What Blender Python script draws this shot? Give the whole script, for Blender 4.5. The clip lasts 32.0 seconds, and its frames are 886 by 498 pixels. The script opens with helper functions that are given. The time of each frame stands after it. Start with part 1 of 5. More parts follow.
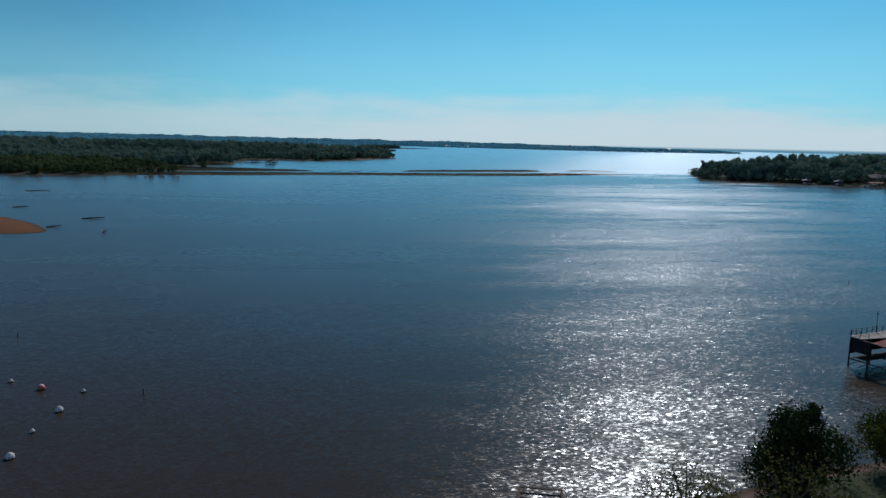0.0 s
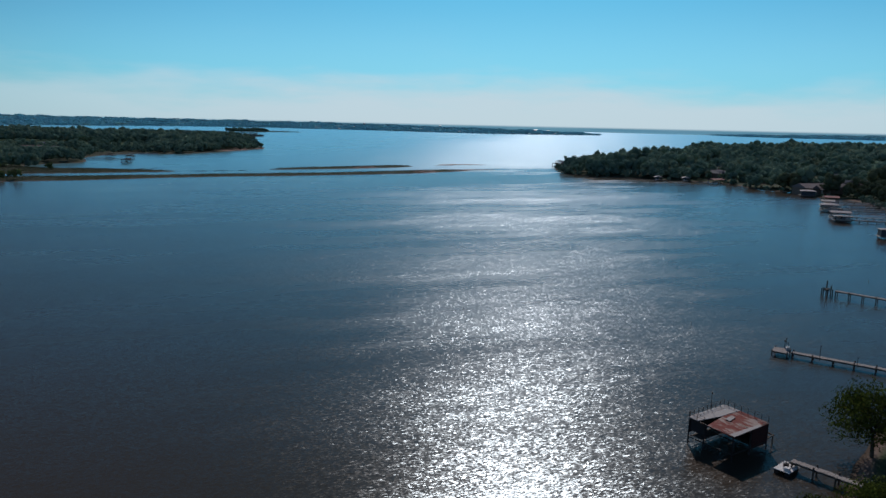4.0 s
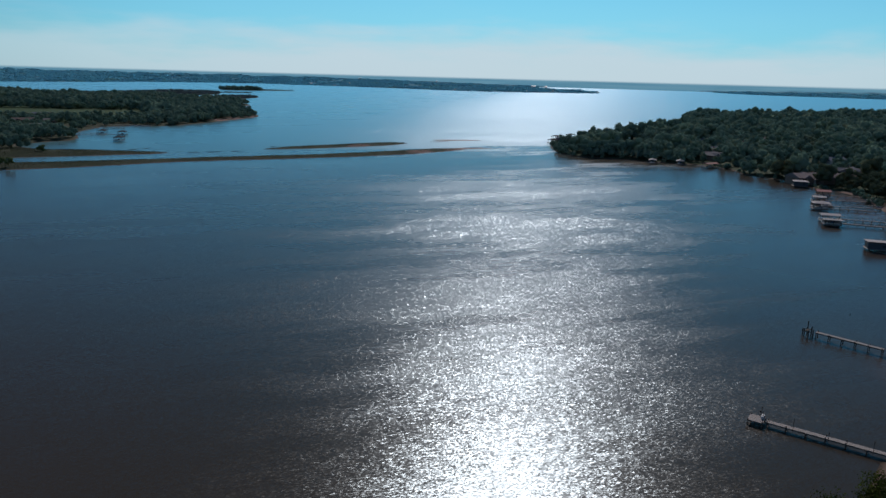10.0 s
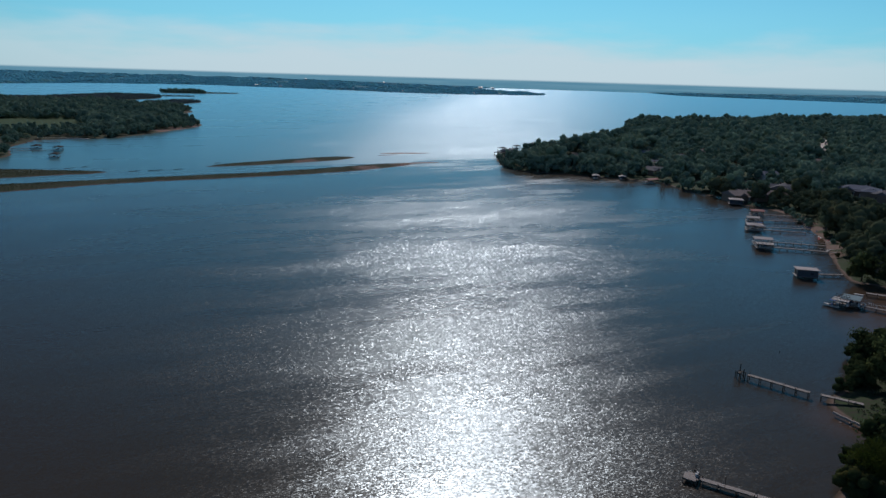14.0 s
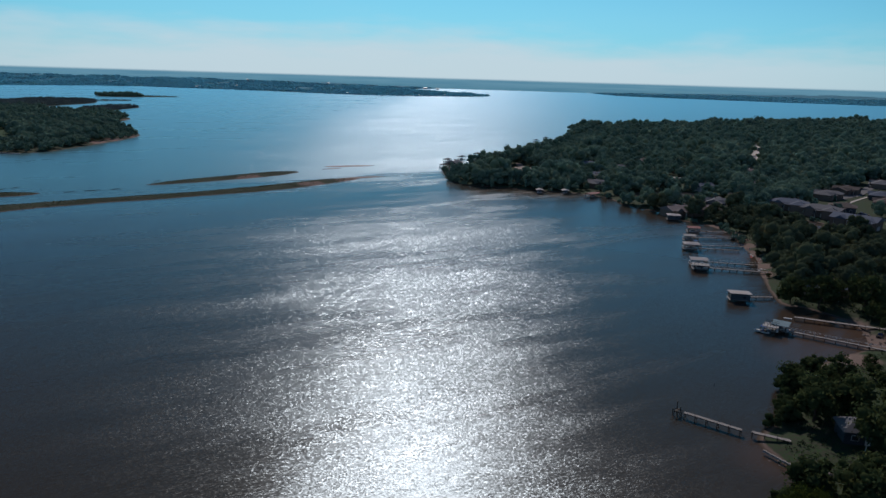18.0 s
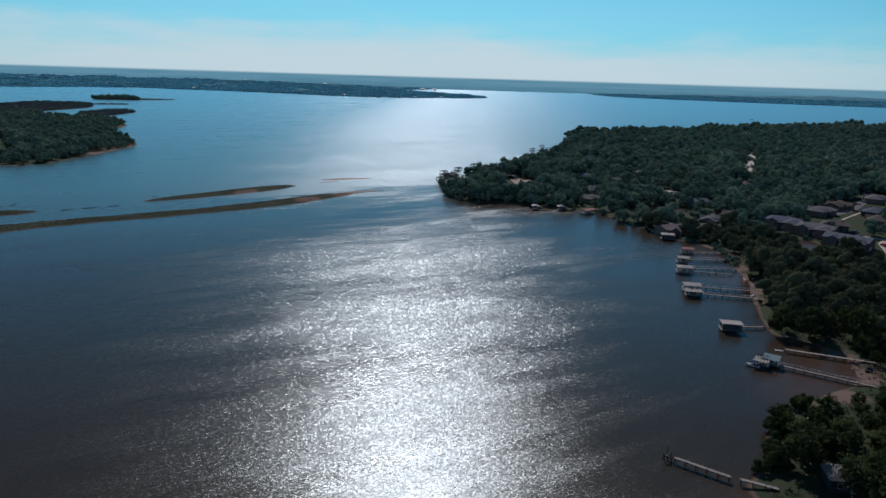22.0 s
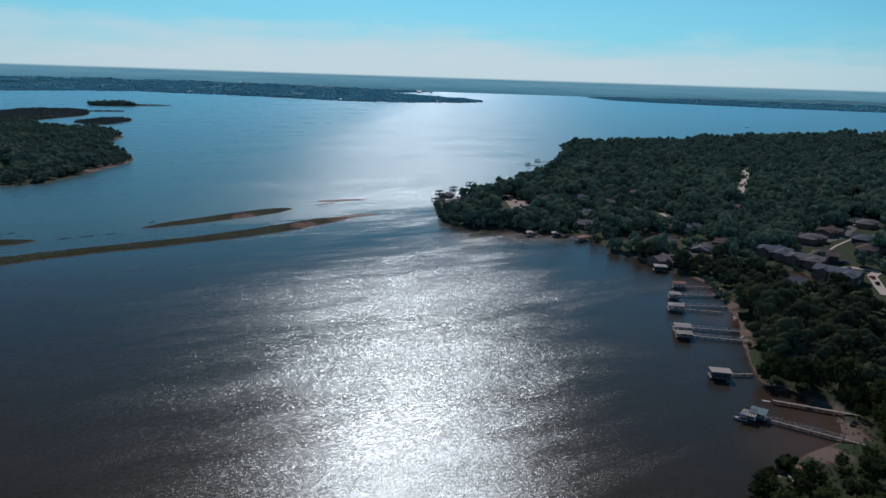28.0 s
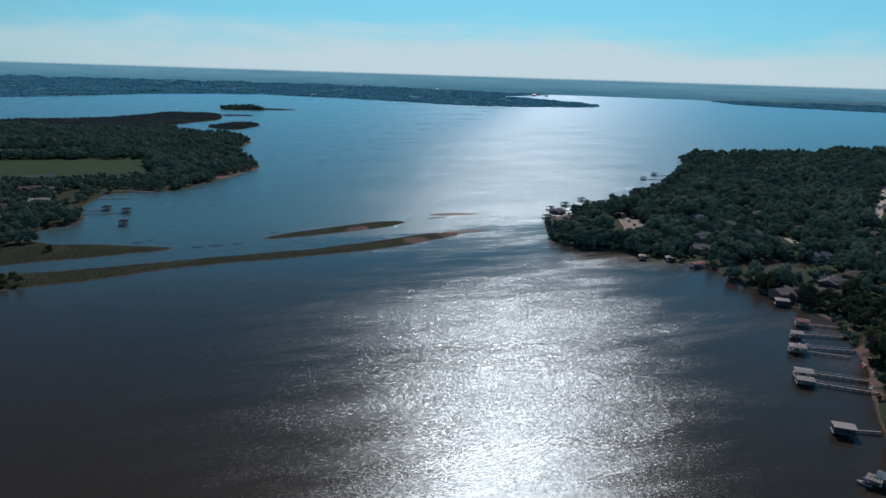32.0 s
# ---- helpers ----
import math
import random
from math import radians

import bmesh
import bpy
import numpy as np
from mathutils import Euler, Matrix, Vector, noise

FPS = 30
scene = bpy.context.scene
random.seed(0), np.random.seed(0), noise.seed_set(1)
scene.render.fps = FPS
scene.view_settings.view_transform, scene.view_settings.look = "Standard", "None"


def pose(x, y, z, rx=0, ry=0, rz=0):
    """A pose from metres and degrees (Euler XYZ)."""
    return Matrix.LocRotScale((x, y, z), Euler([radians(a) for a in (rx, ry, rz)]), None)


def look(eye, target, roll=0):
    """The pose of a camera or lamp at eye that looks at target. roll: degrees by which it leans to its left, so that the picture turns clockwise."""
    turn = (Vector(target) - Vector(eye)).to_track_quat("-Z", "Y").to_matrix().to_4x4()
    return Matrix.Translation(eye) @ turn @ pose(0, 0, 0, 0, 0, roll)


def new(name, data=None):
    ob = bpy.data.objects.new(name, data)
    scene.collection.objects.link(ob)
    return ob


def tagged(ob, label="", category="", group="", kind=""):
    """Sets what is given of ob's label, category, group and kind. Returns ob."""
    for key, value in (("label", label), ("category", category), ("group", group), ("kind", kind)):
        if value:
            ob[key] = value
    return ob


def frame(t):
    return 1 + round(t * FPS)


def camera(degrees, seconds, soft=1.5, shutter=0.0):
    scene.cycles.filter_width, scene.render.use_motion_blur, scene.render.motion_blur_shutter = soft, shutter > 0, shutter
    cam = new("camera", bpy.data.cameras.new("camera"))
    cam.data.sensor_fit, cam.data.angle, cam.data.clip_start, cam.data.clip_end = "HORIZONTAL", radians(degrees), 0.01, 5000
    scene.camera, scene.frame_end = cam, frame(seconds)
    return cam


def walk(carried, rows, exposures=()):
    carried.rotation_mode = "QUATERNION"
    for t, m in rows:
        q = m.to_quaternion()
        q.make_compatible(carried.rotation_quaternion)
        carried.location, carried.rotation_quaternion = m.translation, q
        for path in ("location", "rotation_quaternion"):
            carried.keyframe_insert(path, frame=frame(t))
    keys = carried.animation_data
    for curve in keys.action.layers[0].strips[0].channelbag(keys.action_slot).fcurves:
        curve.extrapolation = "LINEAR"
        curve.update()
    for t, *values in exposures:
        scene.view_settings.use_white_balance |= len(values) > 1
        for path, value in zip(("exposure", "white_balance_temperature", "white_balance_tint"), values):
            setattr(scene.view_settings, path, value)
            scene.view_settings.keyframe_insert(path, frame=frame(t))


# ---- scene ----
cam = camera(63.83, 32.0)
ROWS = [
    (0.0, 0.00, 0.00, 19.80, -9.54, -8.49, 1.19),
    (0.5, 0.09, 0.11, 21.30, -11.59, -8.36, 1.17),
    (1.0, 0.19, 0.23, 22.80, -16.43, -8.29, 1.12),
    (1.5, 0.28, 0.34, 24.30, -19.15, -8.41, 1.09),
    (2.0, 0.38, 0.46, 25.79, -19.29, -9.01, 1.11),
    (2.5, 0.47, 0.57, 27.29, -19.47, -9.52, 1.13),
    (3.0, 0.57, 0.68, 28.78, -19.64, -9.82, 1.17),
    (3.5, 0.67, 0.79, 30.27, -19.72, -9.91, 1.21),
    (4.0, 0.78, 0.90, 31.75, -19.75, -9.93, 1.26),
    (4.5, 0.89, 1.00, 33.23, -19.77, -9.92, 1.26),
    (6.5, 1.34, 1.40, 39.08, -19.88, -10.14, 1.39),
    (7.0, 1.46, 1.49, 40.53, -19.91, -10.51, 1.39),
    (7.5, 1.58, 1.58, 41.97, -19.94, -11.01, 1.42),
    (8.0, 1.70, 1.67, 43.40, -19.98, -11.58, 1.46),
    (8.5, 1.82, 1.75, 44.82, -20.02, -12.15, 1.48),
    (9.0, 1.94, 1.83, 46.24, -20.06, -12.71, 1.51),
    (9.5, 2.07, 1.91, 47.64, -20.10, -13.24, 1.53),
    (10.0, 2.19, 1.99, 49.04, -20.14, -13.57, 1.52),
    (10.5, 2.31, 2.07, 50.43, -20.18, -13.66, 1.53),
    (11.0, 2.43, 2.15, 51.82, -20.21, -13.65, 1.55),
    (11.5, 2.55, 2.23, 53.19, -20.35, -13.63, 1.59),
    (12.0, 2.67, 2.31, 54.56, -20.71, -13.61, 1.62),
    (12.5, 2.79, 2.40, 55.92, -21.27, -13.59, 1.64),
    (13.0, 2.91, 2.48, 57.28, -22.03, -13.58, 1.66),
    (13.5, 3.02, 2.57, 58.62, -23.07, -13.56, 1.68),
    (14.0, 3.13, 2.65, 59.97, -24.29, -13.52, 1.68),
    (14.5, 3.24, 2.73, 61.31, -25.55, -13.50, 1.68),
    (16.5, 3.59, 3.00, 66.67, -28.48, -13.45, 1.68),
    (17.0, 3.66, 3.05, 68.02, -28.52, -13.48, 1.67),
    (17.5, 3.73, 3.10, 69.37, -28.56, -13.49, 1.67),
    (18.0, 3.79, 3.14, 70.72, -28.60, -13.49, 1.67),
    (18.5, 3.84, 3.17, 72.08, -28.65, -13.50, 1.70),
    (19.0, 3.90, 3.19, 73.45, -28.68, -13.51, 1.71),
    (19.5, 3.95, 3.20, 74.83, -28.71, -13.52, 1.72),
    (20.0, 4.00, 3.21, 76.21, -28.74, -13.53, 1.72),
    (20.5, 4.06, 3.21, 77.61, -28.77, -13.53, 1.71),
    (21.0, 4.12, 3.20, 79.01, -28.79, -13.54, 1.70),
    (21.5, 4.17, 3.19, 80.43, -28.81, -13.55, 1.71),
    (22.0, 4.22, 3.18, 81.85, -28.83, -13.56, 1.71),
    (22.5, 4.27, 3.16, 83.29, -28.85, -13.56, 1.71),
    (23.0, 4.31, 3.15, 84.73, -28.87, -13.57, 1.70),
    (23.5, 4.35, 3.14, 86.18, -28.90, -13.57, 1.69),
    (24.0, 4.38, 3.13, 87.64, -28.93, -13.58, 1.68),
    (24.5, 4.40, 3.13, 89.11, -28.96, -13.58, 1.67),
    (25.0, 4.41, 3.13, 90.58, -28.98, -13.57, 1.68),
    (25.5, 4.41, 3.13, 92.05, -29.00, -13.58, 1.71),
    (27.5, 4.36, 3.14, 97.95, -29.11, -13.56, 1.83),
    (28.0, 4.34, 3.13, 99.42, -29.14, -13.55, 1.85),
    (28.5, 4.32, 3.12, 100.88, -29.18, -13.55, 1.86),
    (29.0, 4.30, 3.10, 102.33, -28.82, -13.56, 1.84),
    (29.5, 4.28, 3.08, 103.77, -27.63, -13.59, 1.83),
    (30.0, 4.25, 3.06, 105.21, -25.98, -13.65, 1.82),
    (30.5, 4.23, 3.03, 106.65, -24.33, -13.69, 1.82),
    (31.0, 4.20, 3.00, 108.08, -22.81, -13.72, 1.83),
    (31.5, 4.18, 2.97, 109.52, -21.42, -13.74, 1.83),
    (32.0, 4.15, 2.94, 110.95, -20.10, -13.73, 1.81),
]
walk(cam, [(t, pose(x, y, z, 90 + pitch, 0, yaw) @ pose(0, 0, 0, 0, 0, roll)) for t, x, y, z, yaw, pitch, roll in ROWS])

# ---- light: one late-morning sun ahead of the camera, clear sky with a low band of haze ----
SUN_AZ, SUN_EL = 26.4, 38.0
sun = new("sun", bpy.data.lights.new("sun", "SUN"))
sun.data.energy, sun.data.angle, sun.data.color = 2.8, radians(0.53), (1.0, 0.90, 0.89)
sun.matrix_world = look((0, 0, 300), (-math.sin(radians(SUN_AZ)) * math.cos(radians(SUN_EL)) * 10, -math.cos(radians(SUN_AZ)) * math.cos(radians(SUN_EL)) * 10, 300 - math.sin(radians(SUN_EL)) * 10))


class Nodes:
    """Short hand for building a node tree."""

    def __init__(self, tree):
        self.t = tree
        tree.nodes.clear()

    def add(self, kind, ins=None, **props):
        n = self.t.nodes.new(kind)
        for k, v in props.items():
            setattr(n, k, v)
        for k, v in (ins or {}).items():
            if isinstance(v, bpy.types.NodeSocket):
                self.t.links.new(v, n.inputs[k])
            else:
                n.inputs[k].default_value = v
        return n

    def math(self, op, a, b=0.0, c=0.0, clamp=False):
        n = self.t.nodes.new("ShaderNodeMath")
        n.operation, n.use_clamp = op, clamp
        for i, v in enumerate((a, b, c)):
            if isinstance(v, bpy.types.NodeSocket):
                self.t.links.new(v, n.inputs[i])
            else:
                n.inputs[i].default_value = v
        return n.outputs[0]

    def vec(self, op, a, b=(0, 0, 0), scale=1.0):
        n = self.t.nodes.new("ShaderNodeVectorMath")
        n.operation = op
        for i, v in ((0, a), (1, b)):
            if isinstance(v, bpy.types.NodeSocket):
                self.t.links.new(v, n.inputs[i])
            else:
                n.inputs[i].default_value = v
        if isinstance(scale, bpy.types.NodeSocket):
            self.t.links.new(scale, n.inputs[3])
        elif op == "SCALE":
            n.inputs[3].default_value = scale
        return n.outputs[0]

    def mix(self, f, a, b, blend="MIX"):
        n = self.t.nodes.new("ShaderNodeMix")
        n.data_type, n.blend_type = "RGBA", blend
        for i, v in ((0, f), (6, a), (7, b)):
            if isinstance(v, bpy.types.NodeSocket):
                self.t.links.new(v, n.inputs[i])
            else:
                n.inputs[i].default_value = v if i == 0 else (*v[:3], 1)
        return n.outputs[2]

    def ramp(self, v, lo, hi, a=0.0, b=1.0, smooth=True):
        n = self.add("ShaderNodeMapRange", {"Value": v, "From Min": lo, "From Max": hi, "To Min": a, "To Max": b})
        n.interpolation_type = "SMOOTHSTEP" if smooth else "LINEAR"
        return n.outputs[0]

    def noise(self, vec, scale, detail=3.0, rough=0.55, out=0):
        return self.add("ShaderNodeTexNoise", {"Vector": vec, "Scale": scale, "Detail": detail, "Roughness": rough}).outputs[out]


world = bpy.data.worlds.new("sky")
scene.world = world
world.use_nodes = True
W = Nodes(world.node_tree)
sky = W.add("ShaderNodeTexSky", sky_type="NISHITA", sun_disc=False, sun_elevation=radians(SUN_EL), sun_rotation=radians(SUN_AZ), air_density=1.0, dust_density=0.6, ozone_density=2.0)
way = W.add("ShaderNodeTexCoord").outputs["Generated"]
wz = W.add("ShaderNodeSeparateXYZ", {0: way}).outputs[2]
SKY_TINT = (0.15, 0.61, 0.82)
blue = W.mix(1.0, sky.outputs[0], SKY_TINT, "MULTIPLY")
streak = W.noise(W.vec("MULTIPLY", way, (3.0, 3.0, 16.0)), 1.6, 4.0)
edge = W.math("ADD", W.math("MULTIPLY_ADD", streak, 0.10, -0.05), wz)
sunward = W.add("ShaderNodeVectorMath", {0: way, 1: (math.sin(radians(SUN_AZ)), math.cos(radians(SUN_AZ)), 0)}, operation="DOT_PRODUCT").outputs["Value"]
thick = W.ramp(sunward, 0.72, 1.0, 0.48, 0.80)
haze = W.math("MULTIPLY", W.ramp(edge, 0.020, 0.080, 1.0, 0.0), thick)
high = W.ramp(W.noise(W.vec("MULTIPLY", way, (2.0, 2.0, 7.0)), 1.3, 5.0), 0.45, 0.8, 0.0, 0.10)
veil = W.math("MAXIMUM", haze, W.math("MULTIPLY", high, W.ramp(wz, 0.0, 0.3, 1.0, 0.0)))
pale = W.math("MULTIPLY", W.ramp(wz, 0.03, 0.24, 0.75, 0.0), thick)
blue = W.mix(1.0, blue, W.mix(W.ramp(wz, 0.14, 0.65), (1, 1, 1), (0.75, 0.50, 0.38)), "MULTIPLY")
clear = W.math("MULTIPLY", W.ramp(sunward, 0.68, 0.92, 0.72, 0.95), W.ramp(wz, 0.05, 0.16, 1.0, 0.86))
blue = W.mix(1.0, blue, W.add("ShaderNodeCombineXYZ", {0: clear, 1: clear, 2: clear}).outputs[0], "MULTIPLY")
rear = W.mix(1.0, sky.outputs[0], (0.46, 0.60, 0.74), "MULTIPLY")
blue = W.mix(W.ramp(sunward, -0.35, 0.45, 1.0, 0.0), blue, rear)
above = W.mix(veil, W.mix(pale, blue, (2.7, 5.2, 7.2)), (5.2, 5.9, 6.5))
# land beyond 5 km, painted as backdrop with haze paling towards the horizon
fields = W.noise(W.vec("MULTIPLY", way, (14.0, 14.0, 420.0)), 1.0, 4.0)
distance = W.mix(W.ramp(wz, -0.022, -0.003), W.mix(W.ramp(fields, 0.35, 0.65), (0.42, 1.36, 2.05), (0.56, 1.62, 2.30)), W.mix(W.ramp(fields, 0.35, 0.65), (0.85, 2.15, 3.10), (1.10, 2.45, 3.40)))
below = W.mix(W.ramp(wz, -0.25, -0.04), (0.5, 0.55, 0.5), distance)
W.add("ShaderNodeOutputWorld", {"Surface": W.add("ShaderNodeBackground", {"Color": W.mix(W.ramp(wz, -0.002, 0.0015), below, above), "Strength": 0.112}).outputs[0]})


# ---- materials ----
def material(name):
    m = bpy.data.materials.new(name)
    m.use_nodes = True
    return m, Nodes(m.node_tree)


def finish(m, N, **ins):
    b = N.add("ShaderNodeBsdfPrincipled", {k.replace("_", " "): v for k, v in ins.items()})
    N.add("ShaderNodeOutputMaterial", {"Surface": b.outputs[0]})
    return m


SPARKLE, MIRROR = 0.09, 0.63


def make_water():
    """Murky water: ripples too small to see give the gloss its width, and tilted facets of half a metre and more give the glitter."""
    m, N = material("lake_water")
    p = N.add("ShaderNodeNewGeometry").outputs["Position"]
    turn = N.add("ShaderNodeMapping", {"Vector": p, "Rotation": (0, 0, radians(24.0)), "Scale": (0.45, 1.0, 1.0)}).outputs[0]
    # wind streaks: bands of rougher and calmer water, tens to hundreds of metres long
    bands = N.add("ShaderNodeMapping", {"Vector": p, "Rotation": (0, 0, radians(16.0)), "Scale": (0.0045, 0.018, 1.0)}).outputs[0]
    broad, fine = N.noise(bands, 1.0, 4.0, 0.6), N.noise(bands, 4.5, 5.0, 0.68)
    # distance across the bay, towards the open lake behind the mud bar and the wooded point
    px, py = (N.add("ShaderNodeSeparateXYZ", {0: p}).outputs[i] for i in (0, 1))
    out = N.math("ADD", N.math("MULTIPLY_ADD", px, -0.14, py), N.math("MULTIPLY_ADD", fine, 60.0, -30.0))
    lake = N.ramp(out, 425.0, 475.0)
    lee = N.math("MULTIPLY", N.ramp(out, 250.0, 400.0), N.math("SUBTRACT", 1.0, lake))
    streaks = N.math("ADD", N.ramp(broad, 0.40, 0.60, -0.12, 0.06), N.ramp(fine, 0.36, 0.66, -0.09, 0.11))
    near = N.ramp(N.add("ShaderNodeVectorMath", {0: p}, operation="LENGTH").outputs["Value"], 50.0, 150.0, -0.17, 0.0)
    streaks = N.math("MULTIPLY", streaks, N.math("ADD", N.math("MULTIPLY_ADD", lake, -0.62, 1.0), N.math("MULTIPLY", lee, 0.45)))
    # the west peninsula shelters the lake behind it
    streaks = N.math("ADD", streaks, N.ramp(N.math("MULTIPLY_ADD", py, -0.58, px), -330.0, -110.0, -0.16, 0.0))
    # sheltered water close under the east bank
    flat = N.vec("MULTIPLY", p, (1, 1, 0))
    for cx, cy, cr in ((225, 205, 75), (275, 310, 70), (175, 140, 60), (128, 92, 50), (84, 62, 30), (268, 412, 50)):
        gap = N.add("ShaderNodeVectorMath", {0: flat, 1: (cx, cy, 0)}, operation="DISTANCE").outputs["Value"]
        streaks = N.math("ADD", streaks, N.ramp(N.math("MULTIPLY_ADD", fine, 40.0, gap), cr * 0.5, cr * 1.4, -0.26, 0.0))
    wind = N.math("ADD", N.math("MULTIPLY_ADD", lake, 0.09, N.math("ADD", near, 1.0)), N.math("MULTIPLY_ADD", lee, -0.26, streaks))

    def waves(scale, size, detail=2.0, rough=0.6):
        return N.vec("SCALE", N.vec("SUBTRACT", N.noise(turn, scale, detail, rough, 1), (0.5, 0.5, 0.5)), scale=size)

    def facets(scale, size):
        # small tilted faces, each of one slope
        f = N.add("ShaderNodeTexVoronoi", {"Vector": turn, "Scale": scale, "Randomness": 1.0}, voronoi_dimensions="2D").outputs["Color"]
        return N.vec("SCALE", N.vec("SUBTRACT", f, (0.5, 0.5, 0.5)), scale=size)

    bay = N.ramp(N.add("ShaderNodeVectorMath", {0: p}, operation="LENGTH").outputs["Value"], 110.0, 260.0, 0.0, 1.0)
    longer = N.vec("ADD", N.vec("SCALE", facets(2.8, 0.11), scale=bay), N.vec("SCALE", facets(2.2, 0.07), scale=lake))
    slope = N.vec("ADD", N.vec("ADD", facets(12.0, 0.14), facets(6.0, 0.11)), N.vec("ADD", waves(1.3, 0.10), N.vec("ADD", longer, waves(0.12, 0.05))))
    slope = N.vec("MULTIPLY", N.vec("SCALE", slope, scale=wind), (1.20, 1, 0))
    slope = N.add("ShaderNodeMapping", {"Vector": slope, "Rotation": (0, 0, radians(-SUN_AZ))}).outputs[0]
    facing = N.vec("NORMALIZE", N.vec("ADD", slope, (0, 0, 1)))
    wind = N.math("MAXIMUM", wind, 0.35)
    rough = N.math("MULTIPLY", N.math("SQRT", wind), 0.292)
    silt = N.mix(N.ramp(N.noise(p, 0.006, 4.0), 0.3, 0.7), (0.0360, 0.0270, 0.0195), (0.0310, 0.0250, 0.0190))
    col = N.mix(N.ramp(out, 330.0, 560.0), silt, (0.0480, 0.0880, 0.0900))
    # muddy shallows off the beaches and in the two ponds
    for cx, cy, cr in ((206, 120, 30), (184, 112, 24), (124, 82, 14), (352, 233, 24), (348, 343, 34), (258, 205, 16), (285, 240, 16)):
        gap = N.add("ShaderNodeVectorMath", {0: flat, 1: (cx, cy, 0)}, operation="DISTANCE").outputs["Value"]
        col = N.mix(N.ramp(N.math("MULTIPLY_ADD", fine, cr * 0.6, gap), cr * 0.5, cr * 1.3, 0.60, 0.0), col, (0.075, 0.044, 0.028))
    fresnel = N.add("ShaderNodeFresnel", {"IOR": 1.333}).outputs[0]

    def shine(weight, rough, tint=(1, 1, 1)):
        c = N.add("ShaderNodeCombineXYZ", {0: N.math("MULTIPLY", weight, tint[0]), 1: N.math("MULTIPLY", weight, tint[1]), 2: N.math("MULTIPLY", weight, tint[2])}).outputs[0]
        return N.add("ShaderNodeBsdfAnisotropic", {"Color": c, "Roughness": rough, "Normal": facing}, distribution="BECKMANN").outputs[0]

    mirror = shine(N.math("MULTIPLY", fresnel, MIRROR), rough, (0.81, 1.01, 1.11))
    glint = shine(N.math("MULTIPLY_ADD", fresnel, SPARKLE, 0.003), N.math("MULTIPLY", rough, 1.40))
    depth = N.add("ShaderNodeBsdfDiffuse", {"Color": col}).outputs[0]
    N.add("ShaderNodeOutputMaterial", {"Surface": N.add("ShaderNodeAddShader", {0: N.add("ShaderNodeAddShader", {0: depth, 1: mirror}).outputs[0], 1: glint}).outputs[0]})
    return m


def make_ground(name, sand, soil, grass, top=0.9, beaches=(), field=None):
    """Wet mud at the water's edge, then sand, then soil and grass, by height with uneven edges."""
    m, N = material(name)
    p = N.add("ShaderNodeNewGeometry").outputs["Position"]
    z = N.add("ShaderNodeSeparateXYZ", {0: p}).outputs[2]
    n1, n2, n3 = N.noise(p, 0.12, 5.0), N.noise(p, 1.3, 4.0), N.noise(p, 0.03, 3.0)
    zz = N.math("ADD", z, N.math("MULTIPLY_ADD", n1, 1.0 * top, -0.5 * top))
    wet = N.mix(N.ramp(z, 0.02, 0.16), (0.06, 0.042, 0.03), sand)
    turf = N.mix(N.ramp(n2, 0.3, 0.7), soil, grass)
    turf = N.mix(N.ramp(n3, 0.4, 0.65), turf, tuple(0.7 * a + 0.3 * b for a, b in zip(grass, soil)))
    col = N.mix(N.ramp(zz, 0.45 * top, 0.85 * top), wet, turf)
    if field:
        col = N.mix(N.ramp(N.math("ADD", z, N.math("MULTIPLY", n3, 0.8)), 1.5, 2.1), col, N.mix(n1, field, tuple(0.75 * a for a in field)))
    flat = N.vec("MULTIPLY", p, (1, 1, 0))
    for bx, by, br in beaches:
        far = N.add("ShaderNodeVectorMath", {0: flat, 1: (bx, by, 0)}, operation="DISTANCE").outputs["Value"]
        bare = N.ramp(N.math("MULTIPLY_ADD", n1, br * 0.9, far), br * 0.95, br * 1.3, 1.0, 0.0)
        col = N.mix(bare, col, N.mix(n2, tuple(1.5 * a for a in sand), tuple(0.8 * a for a in sand)))
    bump = N.add("ShaderNodeBump", {"Height": n2, "Strength": 0.5, "Distance": 0.12}).outputs[0]
    return finish(m, N, Base_Color=col, Roughness=0.95, Specular_IOR_Level=0.1, Normal=bump)


def make_leaf(name, dark, light, scale=0.05, glow=0.35):
    m, N = material(name)
    g = N.add("ShaderNodeNewGeometry")
    big = N.noise(g.outputs["Position"], scale, 2.0)
    f = N.math("MULTIPLY_ADD", g.outputs["Random Per Island"], 0.35, N.ramp(big, 0.3, 0.7, 0.0, 0.65))
    col = N.mix(f, dark, light)
    warm = N.mix(N.ramp(N.noise(g.outputs["Position"], scale * 2.7, 1.0), 0.62, 0.75, 0.0, 0.45), col, (light[0] * 1.5, light[1] * 0.95, light[2] * 0.7))
    b = N.add("ShaderNodeBsdfDiffuse", {"Color": warm, "Roughness": 0.6})
    t = N.add("ShaderNodeBsdfTranslucent", {"Color": warm})
    N.add("ShaderNodeOutputMaterial", {"Surface": N.add("ShaderNodeMixShader", {0: glow, 1: b.outputs[0], 2: t.outputs[0]}).outputs[0]})
    return m


